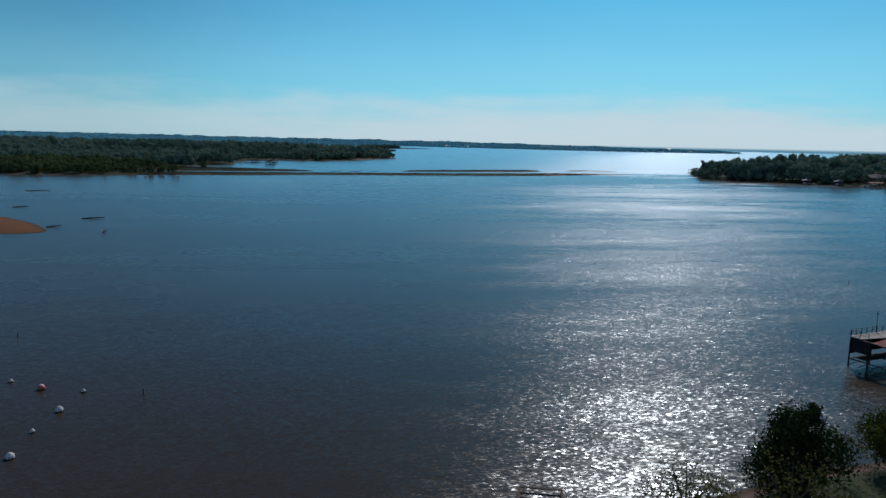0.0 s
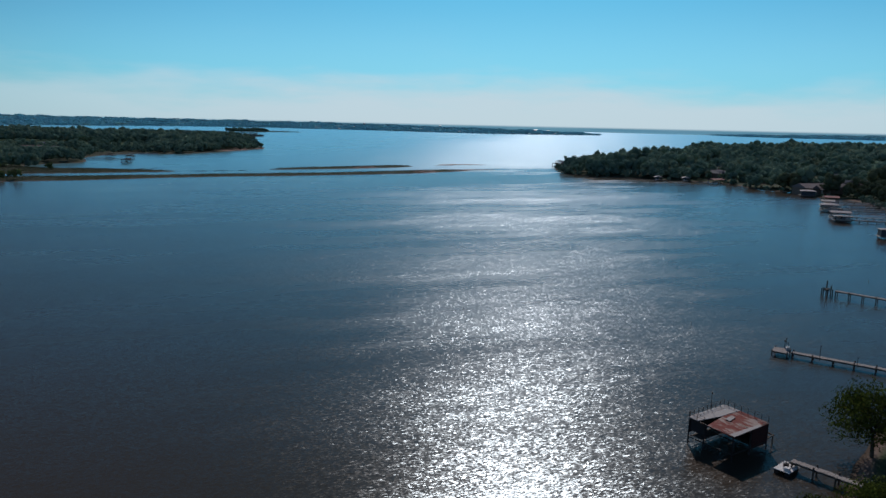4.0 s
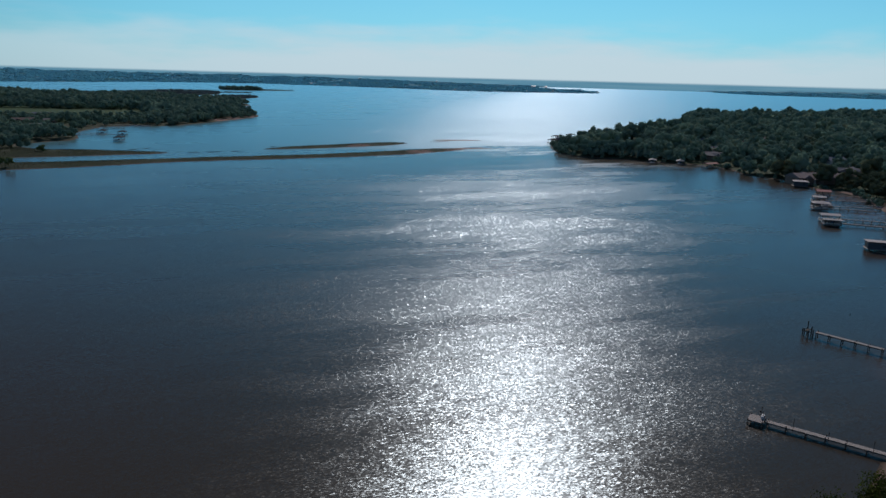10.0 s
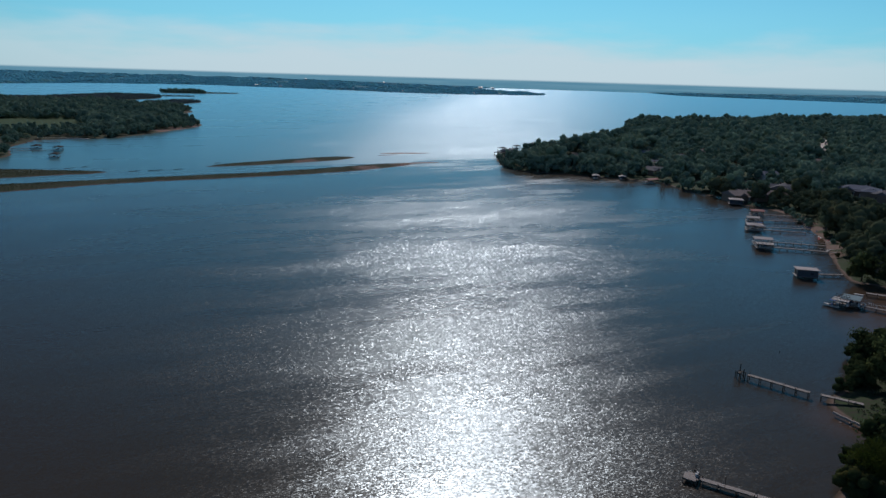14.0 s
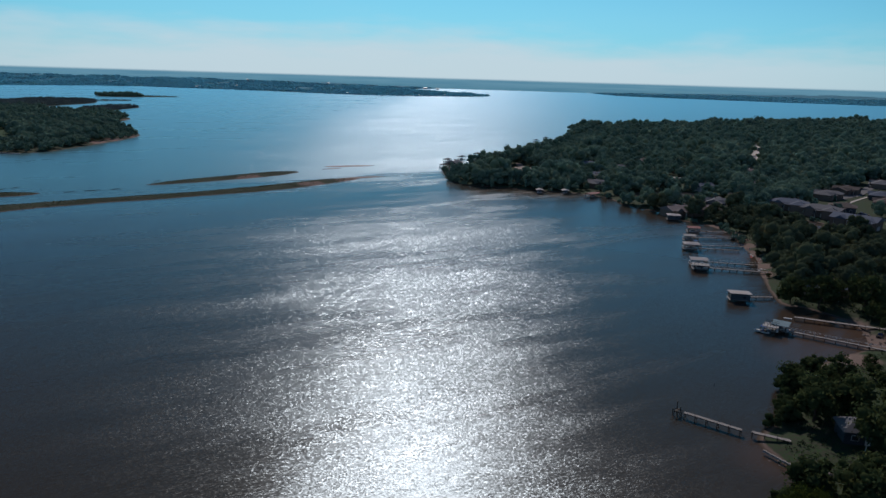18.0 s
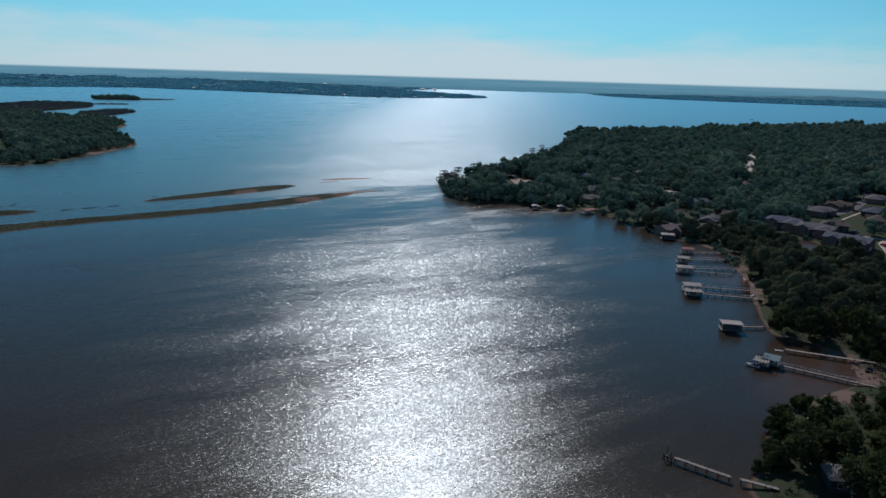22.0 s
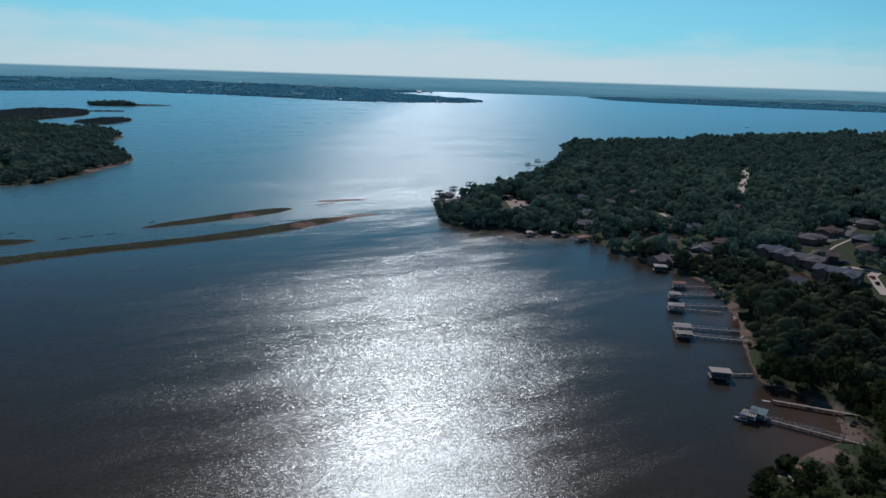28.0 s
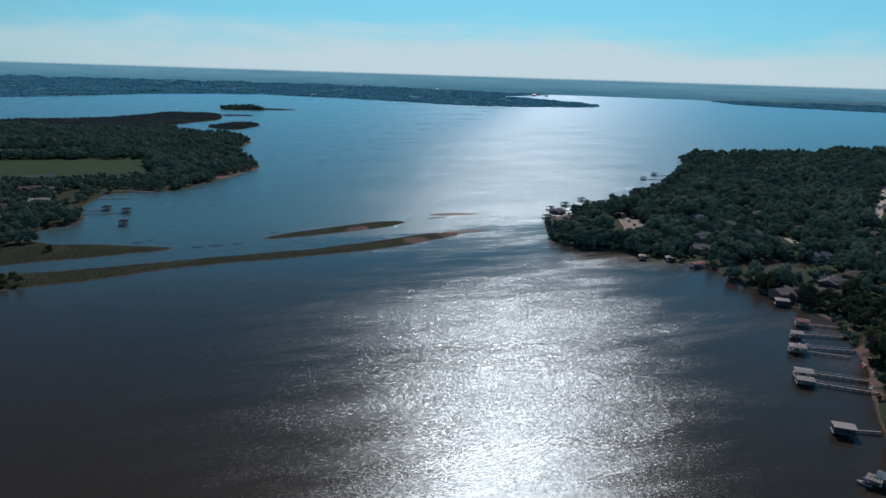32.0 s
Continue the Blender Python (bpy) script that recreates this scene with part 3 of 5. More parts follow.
# ---- trees ----
def ico(level):
    bm = bmesh.new()
    bmesh.ops.create_icosphere(bm, subdivisions=level, radius=1.0)
    v = np.array([x.co[:] for x in bm.verts])
    f = np.array([[q.index for q in x.verts] for x in bm.faces])
    bm.free()
    return v, f


ICO = {k: ico(k) for k in (1, 2)}


def crown(seed, width, tall, foot, clumps, tufts, size, core=1, shape=0.0, heart=0.9, loose=0.2):
    """Leaf clumps round a leafy heart. foot: height of the lowest leaves; shape: 1 tapers to a point."""
    r = np.random.default_rng(seed)
    half = (tall - foot) / 2
    V, F, k = [], [], 0
    centres = []
    for i in range(clumps):
        u = r.random()
        z = -0.75 + 1.6 * (i + 0.5) / clumps
        ring = math.sqrt(max(0.05, 1 - z * z)) * (1 - shape * (z + 0.75) / 1.8)
        a = i * 2.39996 + r.normal(0, 0.5)
        rad = ring * (0.40 + 0.60 * u)
        centres.append((rad * math.cos(a) * width / 2, rad * math.sin(a) * width / 2, foot + half + z * half * 0.8, (0.24 + 0.26 * r.random()) * width / 2 * (1 - 0.4 * shape * (z + 0.75) / 1.6) * 1.25))
    if core:
        v, f = ICO[core]
        for cx, cy, cz, cr in centres:
            w = v * (1 + 0.28 * (r.random((len(v), 1)) - 0.5)) * cr * heart * np.array([1.0, 1.0, 0.8]) + (cx, cy, cz)
            V.append(w), F.append(f + k)
            k += len(v)
    n = np.maximum(1, np.array([c[3] ** 2 for c in centres]) / sum(c[3] ** 2 for c in centres) * tufts).astype(int)
    for (cx, cy, cz, cr), m in zip(centres, n):
        d = r.normal(size=(m, 3))
        d[:, 2] += 0.25
        d /= np.linalg.norm(d, axis=1)[:, None]
        p = d * cr * (1.08 - loose + loose * 1.2 * r.random((m, 1))) * (1, 1, 0.85) + (cx, cy, cz)
        nrm = d + r.normal(0, 0.4, (m, 3))
        nrm /= np.linalg.norm(nrm, axis=1)[:, None]
        a = np.cross(nrm, r.normal(size=(m, 3)))
        a /= np.linalg.norm(a, axis=1)[:, None]
        b = np.cross(nrm, a)
        s = size * (0.6 + 0.8 * r.random((m, 1)))
        quad = np.stack([p - a * s, p - b * s * 0.6, p + a * s, p + b * s * 0.6], 1).reshape(-1, 3)
        base = k + 4 * np.arange(m)[:, None]
        V.append(quad), F.append(np.concatenate([base + (0, 1, 2), base + (0, 2, 3)]))
        k += 4 * m
    return np.concatenate(V), np.concatenate(F)


def scatter(templates, x, y, z, scale, rng, squash=0.2):
    """All copies of the templates in one set of vertices and triangles."""
    V, F, k = [], [], 0
    pick = rng.integers(0, len(templates), len(x))
    ang = rng.random(len(x)) * 2 * np.pi
    tall = scale * (1 + squash * (rng.random(len(x)) - 0.5) * 2)
    for t, (v, f) in enumerate(templates):
        w = np.where(pick == t)[0]
        if not len(w):
            continue
        c, s = np.cos(ang[w])[:, None], np.sin(ang[w])[:, None]
        X = (v[:, 0] * c - v[:, 1] * s) * scale[w, None] + x[w, None]
        Y = (v[:, 0] * s + v[:, 1] * c) * scale[w, None] + y[w, None]
        Z = v[:, 2] * tall[w, None] + z[w, None]
        V.append(np.stack([X, Y, Z], -1).reshape(-1, 3))
        F.append((f[None] + (k + len(v) * np.arange(len(w)))[:, None, None]).reshape(-1, 3))
        k += len(v) * len(w)
    return np.concatenate(V), np.concatenate(F)


def woodland(name, label, mat, templates, x, y, z, scale, rng, category="woodland"):
    V, F = scatter(templates, x, y, z, scale, rng)
    return tagged(new(name, raw_mesh(name, V, F, mat, True)), label, category, "", "stuff")


def jittered(x0, x1, y0, y1, gap, rng):
    X, Y = np.meshgrid(np.arange(x0, x1, gap), np.arange(y0, y1, gap), indexing="ij")
    return (X + rng.uniform(-0.45, 0.45, X.shape) * gap).ravel(), (Y + rng.uniform(-0.45, 0.45, X.shape) * gap).ravel()


# clear ground in the woods: (x, y, half length, half width, heading)
CLEAR = [(286, 508, 15, 15, 30), (348, 316, 32, 9, -8), (313, 330, 7, 9, 0), (322, 455, 44, 12, 62), (345, 497, 16, 6, 60), (630, 494, 150, 6, 38), (633, 376, 42, 7, 32), (314, 286, 15, 6, 0), (330, 276, 14, 8, 20), (344, 292, 16, 5, 30), (378, 262, 18, 11, -55), (368, 232, 26, 12, -75), (337, 219, 8, 7, 50), (350, 233, 15, 7, 60), (350, 252, 20, 5, -60), (385, 216, 22, 7, -40), (440, 266, 45, 12, 25), (470, 290, 36, 10, 10), (520, 300, 34, 12, 32), (326, 382, 11, 7, 20), (309, 363, 8, 6, 30), (436, 530, 10, 8, 20), (430, 520, 9, 9, 55), (410, 526, 8, 7, 0), (404, 515, 9, 9, 55), (395, 469, 9, 7, 20), (389, 459, 9, 9, 50), (359, 475, 8, 7, 10), (353, 465, 9, 8, 50), (599, 691, 10, 9, 0), (588, 677, 12, 9, 50), (300, 470, 8, 7, 30), (308, 425, 12, 7, 30), (342, 400, 9, 6, 0), (411, 388, 18, 5, 60), (356, 412, 12, 6, 10), (395, 405, 10, 6, 30), (440, 412, 12, 6, 15), (420, 364, 12, 6, 0), (372, 300, 12, 6, 20), (490, 440, 10, 6, 0), (1098, 632, 90, 14, 10), (235, 149, 6, 4, -30), (144, 79, 6, 5, -30), (205, 118, 13, 9, 60), (188, 106, 15, 4, 5), (210, 130, 8, 9, 60)]

LOTS = [(402, 440), (455, 470), (520, 470), (560, 400), (610, 430), (480, 380), (540, 350), (600, 330), (660, 470), (700, 520), (450, 560), (520, 610), (580, 560), (640, 620), (430, 330), (392, 345), (560, 510), (500, 530), (740, 640), (780, 560), (700, 700)]
for lx, ly in LOTS:
    CLEAR += [(lx, ly, 8, 6, 15), (lx - 6, ly - 9, 7, 6, 55)]


def clear_of(x, y, places, pad=0.0):
    ok = np.ones(np.shape(x), bool)
    for cx, cy, a, b, h in places:
        c, s = math.cos(radians(h)), math.sin(radians(h))
        u, v = (x - cx) * c + (y - cy) * s, -(x - cx) * s + (y - cy) * c
        ok &= (np.abs(u) > a + pad) | (np.abs(v) > b + pad)
    return ok


# open front yards on the bay side of houses, streets and lots: (x, y, half width, depth)
YARDS = [(322, 455, 13, 40), (336, 476, 10, 34), (575, 452, 8, 60), (640, 500, 8, 70), (700, 547, 8, 70), (630, 372, 8, 50), (372, 232, 22, 36), (381, 255, 18, 34), (398, 226, 12, 40), (432, 268, 18, 40), (462, 279, 18, 44), (500, 287, 18, 48), (540, 312, 14, 50), (440, 250, 16, 36), (346, 292, 12, 30), (326, 381, 9, 24), (411, 388, 8, 40)]
YARDS += [(340, 336, 16, 22), (364, 334, 14, 24), (384, 212, 14, 40), (368, 198, 14, 34)] + [(lx, ly, 5, 15) for lx, ly in LOTS]


def yard(x, y, share=1.0):
    """Where trees stand low and few, in front of the houses."""
    hit = np.zeros(np.shape(x), bool)
    for cx, cy, half, deep in YARDS:
        n = math.hypot(cx, cy)
        u, v = (x * cx + y * cy) / n - n, (x * cy - y * cx) / n
        hit |= (u > -deep * share) & (u < 4) & (np.abs(v) < half)
    return hit


rng = np.random.default_rng(11)
MID = [crown(20 + i, 6.5 + i % 3, 8.0 + (i % 2), 1.0, 13, 320, 0.30, 1, 0, 0.92, 0.3) for i in range(5)]
LOW = [crown(40 + i, 6.8 + i % 3, 7.5 + (i % 2), 0.8, 9, 130, 0.42, 1, 0, 0.95, 0.3) for i in range(5)]
FAR = [crown(60 + i, 8.2 + i % 2, 7.5, 0.6, 6, 50, 0.55, 1, 0, 1.0, 0.3) for i in range(4)]
LUMP = [(v * (1.0, 1.0, 0.36), f) for v, f in (crown(80 + i, 40.0, 12.0, -4.0, 5, 6, 1.2, 1, 0, 0.9, 0.2) for i in range(4))]

x, y = jittered(40, 2000, -60, 960, 7.2, rng)
d = east.edge(x, y)
behind = (x * 0.875 + y * 0.485)
keep = (d > 1.2) & clear_of(x, y, CLEAR) & (np.arctan2(x, y) < radians(66)) & (behind > 40)
x, y, d = x[keep], y[keep], d[keep]
reach = np.hypot(x, y)
keep = (reach < 620) | (rng.random(len(x)) < np.clip(1.25 - reach / 1500, 0.42, 1))
x, y, d, reach = x[keep], y[keep], d[keep], reach[keep]
near = (reach < 275)
sz = rng.uniform(0.5, 1.35, len(x)) * np.where(d < 9, 0.9, 1.0) * (1 + 0.9 * value_noise(x, y, 45.0, 3))
sz = np.where(reach > 620, sz * 1.3, sz * np.where(reach > 275, 1.06, 1.05))
low, bare = yard(x, y), yard(x, y, 0.35)
sz = np.where((x < 305) & (y > 468) & (y < 530), sz * 0.6, sz)
strip = (d < 5.5) & (x > 226) & (x < 306) & (y > 165) & (y < 272)
sz = np.where(low, sz * 0.5, sz)
keep = (~low | (rng.random(len(x)) < 0.6)) & ~strip & ~bare
x, y, d, reach, near, sz = x[keep], y[keep], d[keep], reach[keep], near[keep], sz[keep]
z = east.height(x, y) - 0.2
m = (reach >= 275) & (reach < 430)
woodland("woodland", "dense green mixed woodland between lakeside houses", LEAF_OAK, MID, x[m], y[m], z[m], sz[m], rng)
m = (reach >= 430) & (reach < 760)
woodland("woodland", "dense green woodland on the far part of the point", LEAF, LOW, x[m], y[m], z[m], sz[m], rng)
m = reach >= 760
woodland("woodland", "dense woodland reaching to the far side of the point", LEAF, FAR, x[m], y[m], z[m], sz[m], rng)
bx, by = jittered(230, 560, 190, 760, 3.4, rng)
bd = east.edge(bx, by)
keep = (bd > -0.3) & (bd < 3) & (np.hypot(bx, by) > 300) & (rng.random(len(bx)) < 0.45 + value_noise(bx, by, 25.0) * 1.5)
bx, by = bx[keep], by[keep]
woodland("bank_bushes", "dark green bushes overhanging the water along the bank", LEAF, LOW, bx, by, east.height(bx, by) - 0.3, rng.uniform(0.18, 0.42, len(bx)), rng, "bushes")
bx, by = jittered(96, 300, 62, 262, 2.6, rng)
bd = east.edge(bx, by)
thick = np.where((bx < 186) & (by < 114), 0.75, np.where(bx > 226, -0.05, 0.18))
keep = (bd > 0.0) & (bd < 3.6) & (rng.random(len(bx)) < thick + value_noise(bx, by, 18.0)) & clear_of(bx, by, [(208, 122, 16, 18, 60), (188, 106, 15, 5, 5), (126, 85, 7, 8, -60), (165, 107, 3, 5, 0), (92, 62, 5, 6, 0)])
bx, by, thick = bx[keep], by[keep], thick[keep]
woodland("bank_bushes", "leafy bushes hanging over the near bank", LEAF_NEAR, MID, bx, by, east.height(bx, by) - 0.3, rng.uniform(0.2, 0.38, len(bx)) * (1 + thick), rng, "bushes")
NEAR_TREES = np.stack([x[near], y[near], z[near], sz[near]], -1)

MEADOW = [(-145, 838, 112, 86, 4), (-150, 990, 60, 34, 8), (-112, 700, 26, 7, 10), (-100, 640, 12, 8, 0), (-90, 660, 9, 30, 0), (-130, 765, 26, 8, 0), (-128, 615, 10, 7, 0), (52, 794, 30, 6, 48), (72, 1030, 14, 22, 0), (98, 1128, 16, 10, 50), (-60, 700, 22, 5, 0)]
x, y = jittered(-800, 120, 500, 1400, 7.6, rng)
d = west.edge(x, y)
grove = value_noise(x, y, 60.0, 3)
keep = (d > 4) & clear_of(x, y, MEADOW) & (x > -y * 0.48 - 40) & (y < 1390) & ((y < 860) | (rng.random(len(x)) < 0.85))
lone = (d > 20) & ~clear_of(x, y, MEADOW) & (grove > 0.14) & (rng.random(len(x)) < 0.4) & (y > 870)
keep |= lone
x, y, grove = x[keep], y[keep], grove[keep]
sz = rng.uniform(0.65, 1.25, len(x)) * (1 + 0.8 * grove) * np.where((y < 790) & (x < -30), 0.8, 1.0)
z = west.height(x, y) - 0.2
m = y < 780
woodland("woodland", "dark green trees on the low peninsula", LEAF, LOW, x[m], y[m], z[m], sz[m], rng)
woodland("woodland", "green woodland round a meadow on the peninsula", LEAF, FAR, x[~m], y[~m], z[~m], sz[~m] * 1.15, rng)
x, y = jittered(-420, 100, 1380, 1930, 5.5, rng)
d = west.edge(x, y)
keep = (d > 2) & (x > -y * 0.2 - 60) & (rng.random(len(x)) < 0.8 + value_noise(x, y, 40.0))
x, y, d = x[keep], y[keep], d[keep]
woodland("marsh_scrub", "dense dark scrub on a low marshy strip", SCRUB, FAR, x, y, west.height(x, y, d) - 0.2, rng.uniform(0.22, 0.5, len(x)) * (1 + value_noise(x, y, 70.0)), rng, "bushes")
x, y = jittered(-330, -66, 380, 530, 4.0, rng)
d = west.edge(x, y)
keep = (d > 3) & ((x < -112) | (rng.random(len(x)) < 0.12)) & ((y < 440) | (rng.random(len(x)) < 0.6))
x, y = x[keep], y[keep]
woodland("willow_bushes", "pale green willow scrub behind the mud bar", LEAF_PALE, LOW, x, y, west.height(x, y) - 0.2, rng.uniform(0.3, 0.62, len(x)) * (1 + value_noise(x, y, 20.0)), rng, "bushes")
x, y = jittered(100, 330, 2075, 2240, 9, rng)
keep = (islet.edge(x, y) > 3)
x, y = x[keep], y[keep]
woodland("woodland", "scrubby trees on a far islet", LEAF, FAR, x, y, 0 * x + 0.3, rng.uniform(0.7, 1.2, len(x)) * np.where(x < 215, 1.1, 0.3), rng)
x, y = jittered(20, 180, 1370, 1620, 4.5, rng)
keep = marsh.edge(x, y) > 2
x, y = x[keep], y[keep]
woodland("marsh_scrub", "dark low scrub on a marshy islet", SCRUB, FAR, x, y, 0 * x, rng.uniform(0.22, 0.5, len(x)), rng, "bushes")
x, y = jittered(70, 180, 1790, 1870, 5, rng)
keep = strand.edge(x, y) > 1
x, y = x[keep], y[keep]
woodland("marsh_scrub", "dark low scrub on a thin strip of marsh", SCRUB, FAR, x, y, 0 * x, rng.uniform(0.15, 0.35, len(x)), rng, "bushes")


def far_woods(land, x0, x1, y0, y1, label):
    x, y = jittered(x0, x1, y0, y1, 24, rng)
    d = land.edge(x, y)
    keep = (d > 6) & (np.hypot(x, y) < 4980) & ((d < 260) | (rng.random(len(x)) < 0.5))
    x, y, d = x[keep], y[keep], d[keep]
    woodland("far_woodland", label, LEAF_FAR_HAZED, LUMP, x, y, land.height(x, y, d) - 0.5, rng.uniform(0.7, 1.3, len(x)), rng)


far_woods(far_north, -2000, 2700, 2000, 4990, "far green woodland along the lake, tinted blue for haze")
far_woods(far_east, 2750, 4900, 1400, 4900, "far woods on the opposite shore, tinted blue for haze")



# ---- single trees ----
def trunk_shell(seed, tall, foot, width):
    r = random.Random(seed)
    s = Shell()
    lean = (r.uniform(-0.3, 0.3), r.uniform(-0.3, 0.3))
    fork = (lean[0], lean[1], foot + 0.2 * (tall - foot))
    s.tube((0, 0, -0.4), fork, 0.030 * tall, 0.020 * tall, 8)
    for i in range(6):
        a = i * 1.047 + r.uniform(-0.4, 0.4)
        reach = width * r.uniform(0.22, 0.36)
        tip = (fork[0] + reach * math.cos(a), fork[1] + reach * math.sin(a), foot + (tall - foot) * r.uniform(0.45, 0.85))
        s.tube(fork, tip, 0.014 * tall, 0.005 * tall, 6)
    return s


TREE_KINDS = {}


def tree_kind(key, seed, width, tall, foot, clumps, tufts, size, leaf, shape=0.0, core=1):
    TREE_KINDS[key] = (raw_mesh("crown", *crown(seed, width, tall, foot, clumps, tufts, size, core, shape, 0.6, 0.6), leaf, True), trunk_shell(seed, tall, foot, width).mesh("trunk", BARK))


def tree(key, x, y, scale, turn, label, group="", land=east, name="tree"):
    c, t = TREE_KINDS[key]
    ob = thing(name, x, y, float(land.height(np.array([x]), np.array([y]))[0]) - 0.05, turn, label, "bush" if name == "bush" else "tree", group)
    ob.scale = (scale, scale, scale)
    part("trunk", t, BARK, ob)
    part("crown", c, LEAF, ob)
    return ob


for i in range(5):
    tree_kind(f"oak{i}", 120 + i, 6.4 + 0.7 * (i % 3), 7.6 + (i % 2), 0.5, 18, 900, 0.28, LEAF_NEAR, 0.0, 1)
for i in range(2):
    tree_kind(f"shore{i}", 140 + i, 6.0, 6.6, 0.2, 26, 6000, 0.15, LEAF_SHORE, 0.0, 0)
tree_kind("willow", 150, 9.0, 9.0, 1.6, 34, 8000, 0.17, LEAF_SHORE, 0.0, 0)
tree_kind("juniper", 151, 4.6, 5.2, 0.4, 18, 5000, 0.12, LEAF_DARK, 0.35, 0)
tree_kind("spire", 153, 2.2, 6.2, 0.6, 14, 2600, 0.11, LEAF_DARK, 0.2, 1)
tree_kind("scrub", 152, 5.0, 4.4, 0.4, 16, 1100, 0.085, LEAF_SCRUB, 0.0, 0)

LONE = [("juniper", 26.2, 34.3, 1.0, 20, "dark green juniper with an uneven top at the water"), ("spire", 27.3, 34.9, 0.95, 40, "narrow dark juniper spire beside a broader one"), ("juniper", 24.9, 33.4, 0.7, 200, "low spreading dark juniper at the water"), ("scrub", 18.2, 32.0, 0.85, 0, "sparse olive scrub on the bank"), ("scrub", 23.0, 29.5, 1.0, 140, "sparse olive scrub on the bank"), ("shore0", 34.2, 35.5, 0.62, 10, "bright green young tree leaning over the water"), ("shore1", 37.0, 32.0, 0.9, 200, "bushy green tree on the lake bank"), ("shore0", 45.0, 38.2, 0.66, 95, "tall yellow-green young tree at the water"), ("shore1", 49.5, 37.0, 0.75, 300, "bushy green tree on the lake bank"), ("scrub", 40.0, 36.5, 0.9, 250, "sparse olive scrub on the bank"), ("willow", 63.6, 48.6, 0.78, 30, "broad round-crowned tree overhanging the lake"), ("shore0", 69.0, 46.0, 1.0, 80, "bushy green tree on the lake bank"), ("shore1", 57.5, 39.5, 0.6, 120, "bushy green tree on the lake bank"), ("shore1", 76.0, 52.0, 0.9, 20, "bushy green tree on the lake bank"), ("willow", 106.0, 65.5, 0.8, 190, "broad tree at the edge of a small beach")]
for i in range(16):
    t = i / 15
    LONE.append(("scrub", 13 + 46 * t + rng.normal(0, 0.8), 28.5 + 12.5 * t + 2.5 * math.sin(3.1 * t) + rng.normal(0, 0.8), rng.uniform(0.45, 0.8), i * 61, "sparse olive scrub on the bank"))
for key, x, y, s, a, words in LONE:
    tree(key, x, y, s, a, words, "trees on the near bank", name="bush" if key == "scrub" else "tree")

CLOSE = NEAR_TREES[clear_of(NEAR_TREES[:, 0], NEAR_TREES[:, 1], [(30, 30, 34, 16, 20), (60, 46, 22, 10, 25), (96, 60, 18, 9, 30), (127, 78, 8, 9, 0)])]
CLOSE = CLOSE[np.argsort(np.hypot(CLOSE[:, 0] - 150, CLOSE[:, 1] - 95))]
for i, (x, y, z, s) in enumerate(CLOSE[:290]):
    tree(f"oak{i % 5}", x, y, s, (i * 137) % 360, "round-crowned dark green oak in lakeside woodland", "oaks along the east shore")
rest = CLOSE[290:]
if len(rest):
    woodland("woodland", "dark green oaks behind the shore", LEAF_OAK, MID, rest[:, 0], rest[:, 1], rest[:, 2], rest[:, 3], rng)


# ---- piers, boathouses, boats ----
POST_MESH = {}


def post_mesh(length, r, mat):
    key = (round(length, 2), r, mat.name)
    if key not in POST_MESH:
        POST_MESH[key] = Shell().tube((0, 0, -length), (0, 0, 0), r * 1.08, r, 8).mesh("post", mat)
    return POST_MESH[key]


def boards(x0, x1, w, z, step=0.30, thick=0.05, gap=0.025, rnd=None):
    s, x = Shell(), x0
    rnd = rnd or random.Random(3)
    while x < x1 - 0.05:
        b = min(step, x1 - x)
        s.box(x + b / 2, rnd.uniform(-0.03, 0.03), z + rnd.uniform(-0.008, 0.008), b - gap, w + rnd.uniform(-0.05, 0.05), thick)
        x += step
    return s


def pier(x0, y0, x1, y1, w, z, label, gap=2.6, rail=False, over=0.25, mat=DECK, sag=True):
    """A plank walkway on posts from the shore end to the lake end."""
    n = math.hypot(x1 - x0, y1 - y0)
    ob = thing("pier", x0, y0, 0, math.degrees(math.atan2(y1 - y0, x1 - x0)), label, "pier", "piers along the lake")
    rnd = random.Random(int(x0 * 7 + y0))
    part("planks", boards(0, n, w, z, rnd=rnd), mat, ob, "sun-bleached deck boards")
    for side in (-1, 1):
        part("stringer", Shell().beam((0, side * (w / 2 - 0.12), z - 0.13), (n, side * (w / 2 - 0.12), z - 0.13), 0.07, 0.18), POST, ob)
    k = max(2, int(n / gap) + 1)
    for i in range(k):
        px = 0.2 + (n - 0.4) * i / (k - 1)
        for side in (-1, 1):
            up = over if rnd.random() < 0.4 else 0.0
            part("post", post_mesh(z + 1.2 + up, 0.085, POST), POST, ob, at=(px, side * (w / 2 + 0.06), z + up))
        part("crossbeam", Shell().box(px, 0, z - 0.28, 0.1, w + 0.25, 0.14), POST, ob)
    if rail:
        for side in (-1, 1):
            for i in range(k):
                px = 0.2 + (n - 0.4) * i / (k - 1)
                part("rail_post", post_mesh(0.95, 0.04, WHITE), WHITE, ob, at=(px, side * (w / 2 - 0.02), z + 0.95))
            part("handrail", Shell().beam((0.1, side * (w / 2 - 0.02), z + 0.95), (n - 0.1, side * (w / 2 - 0.02), z + 0.95), 0.05, 0.05), WHITE, ob)
    return ob


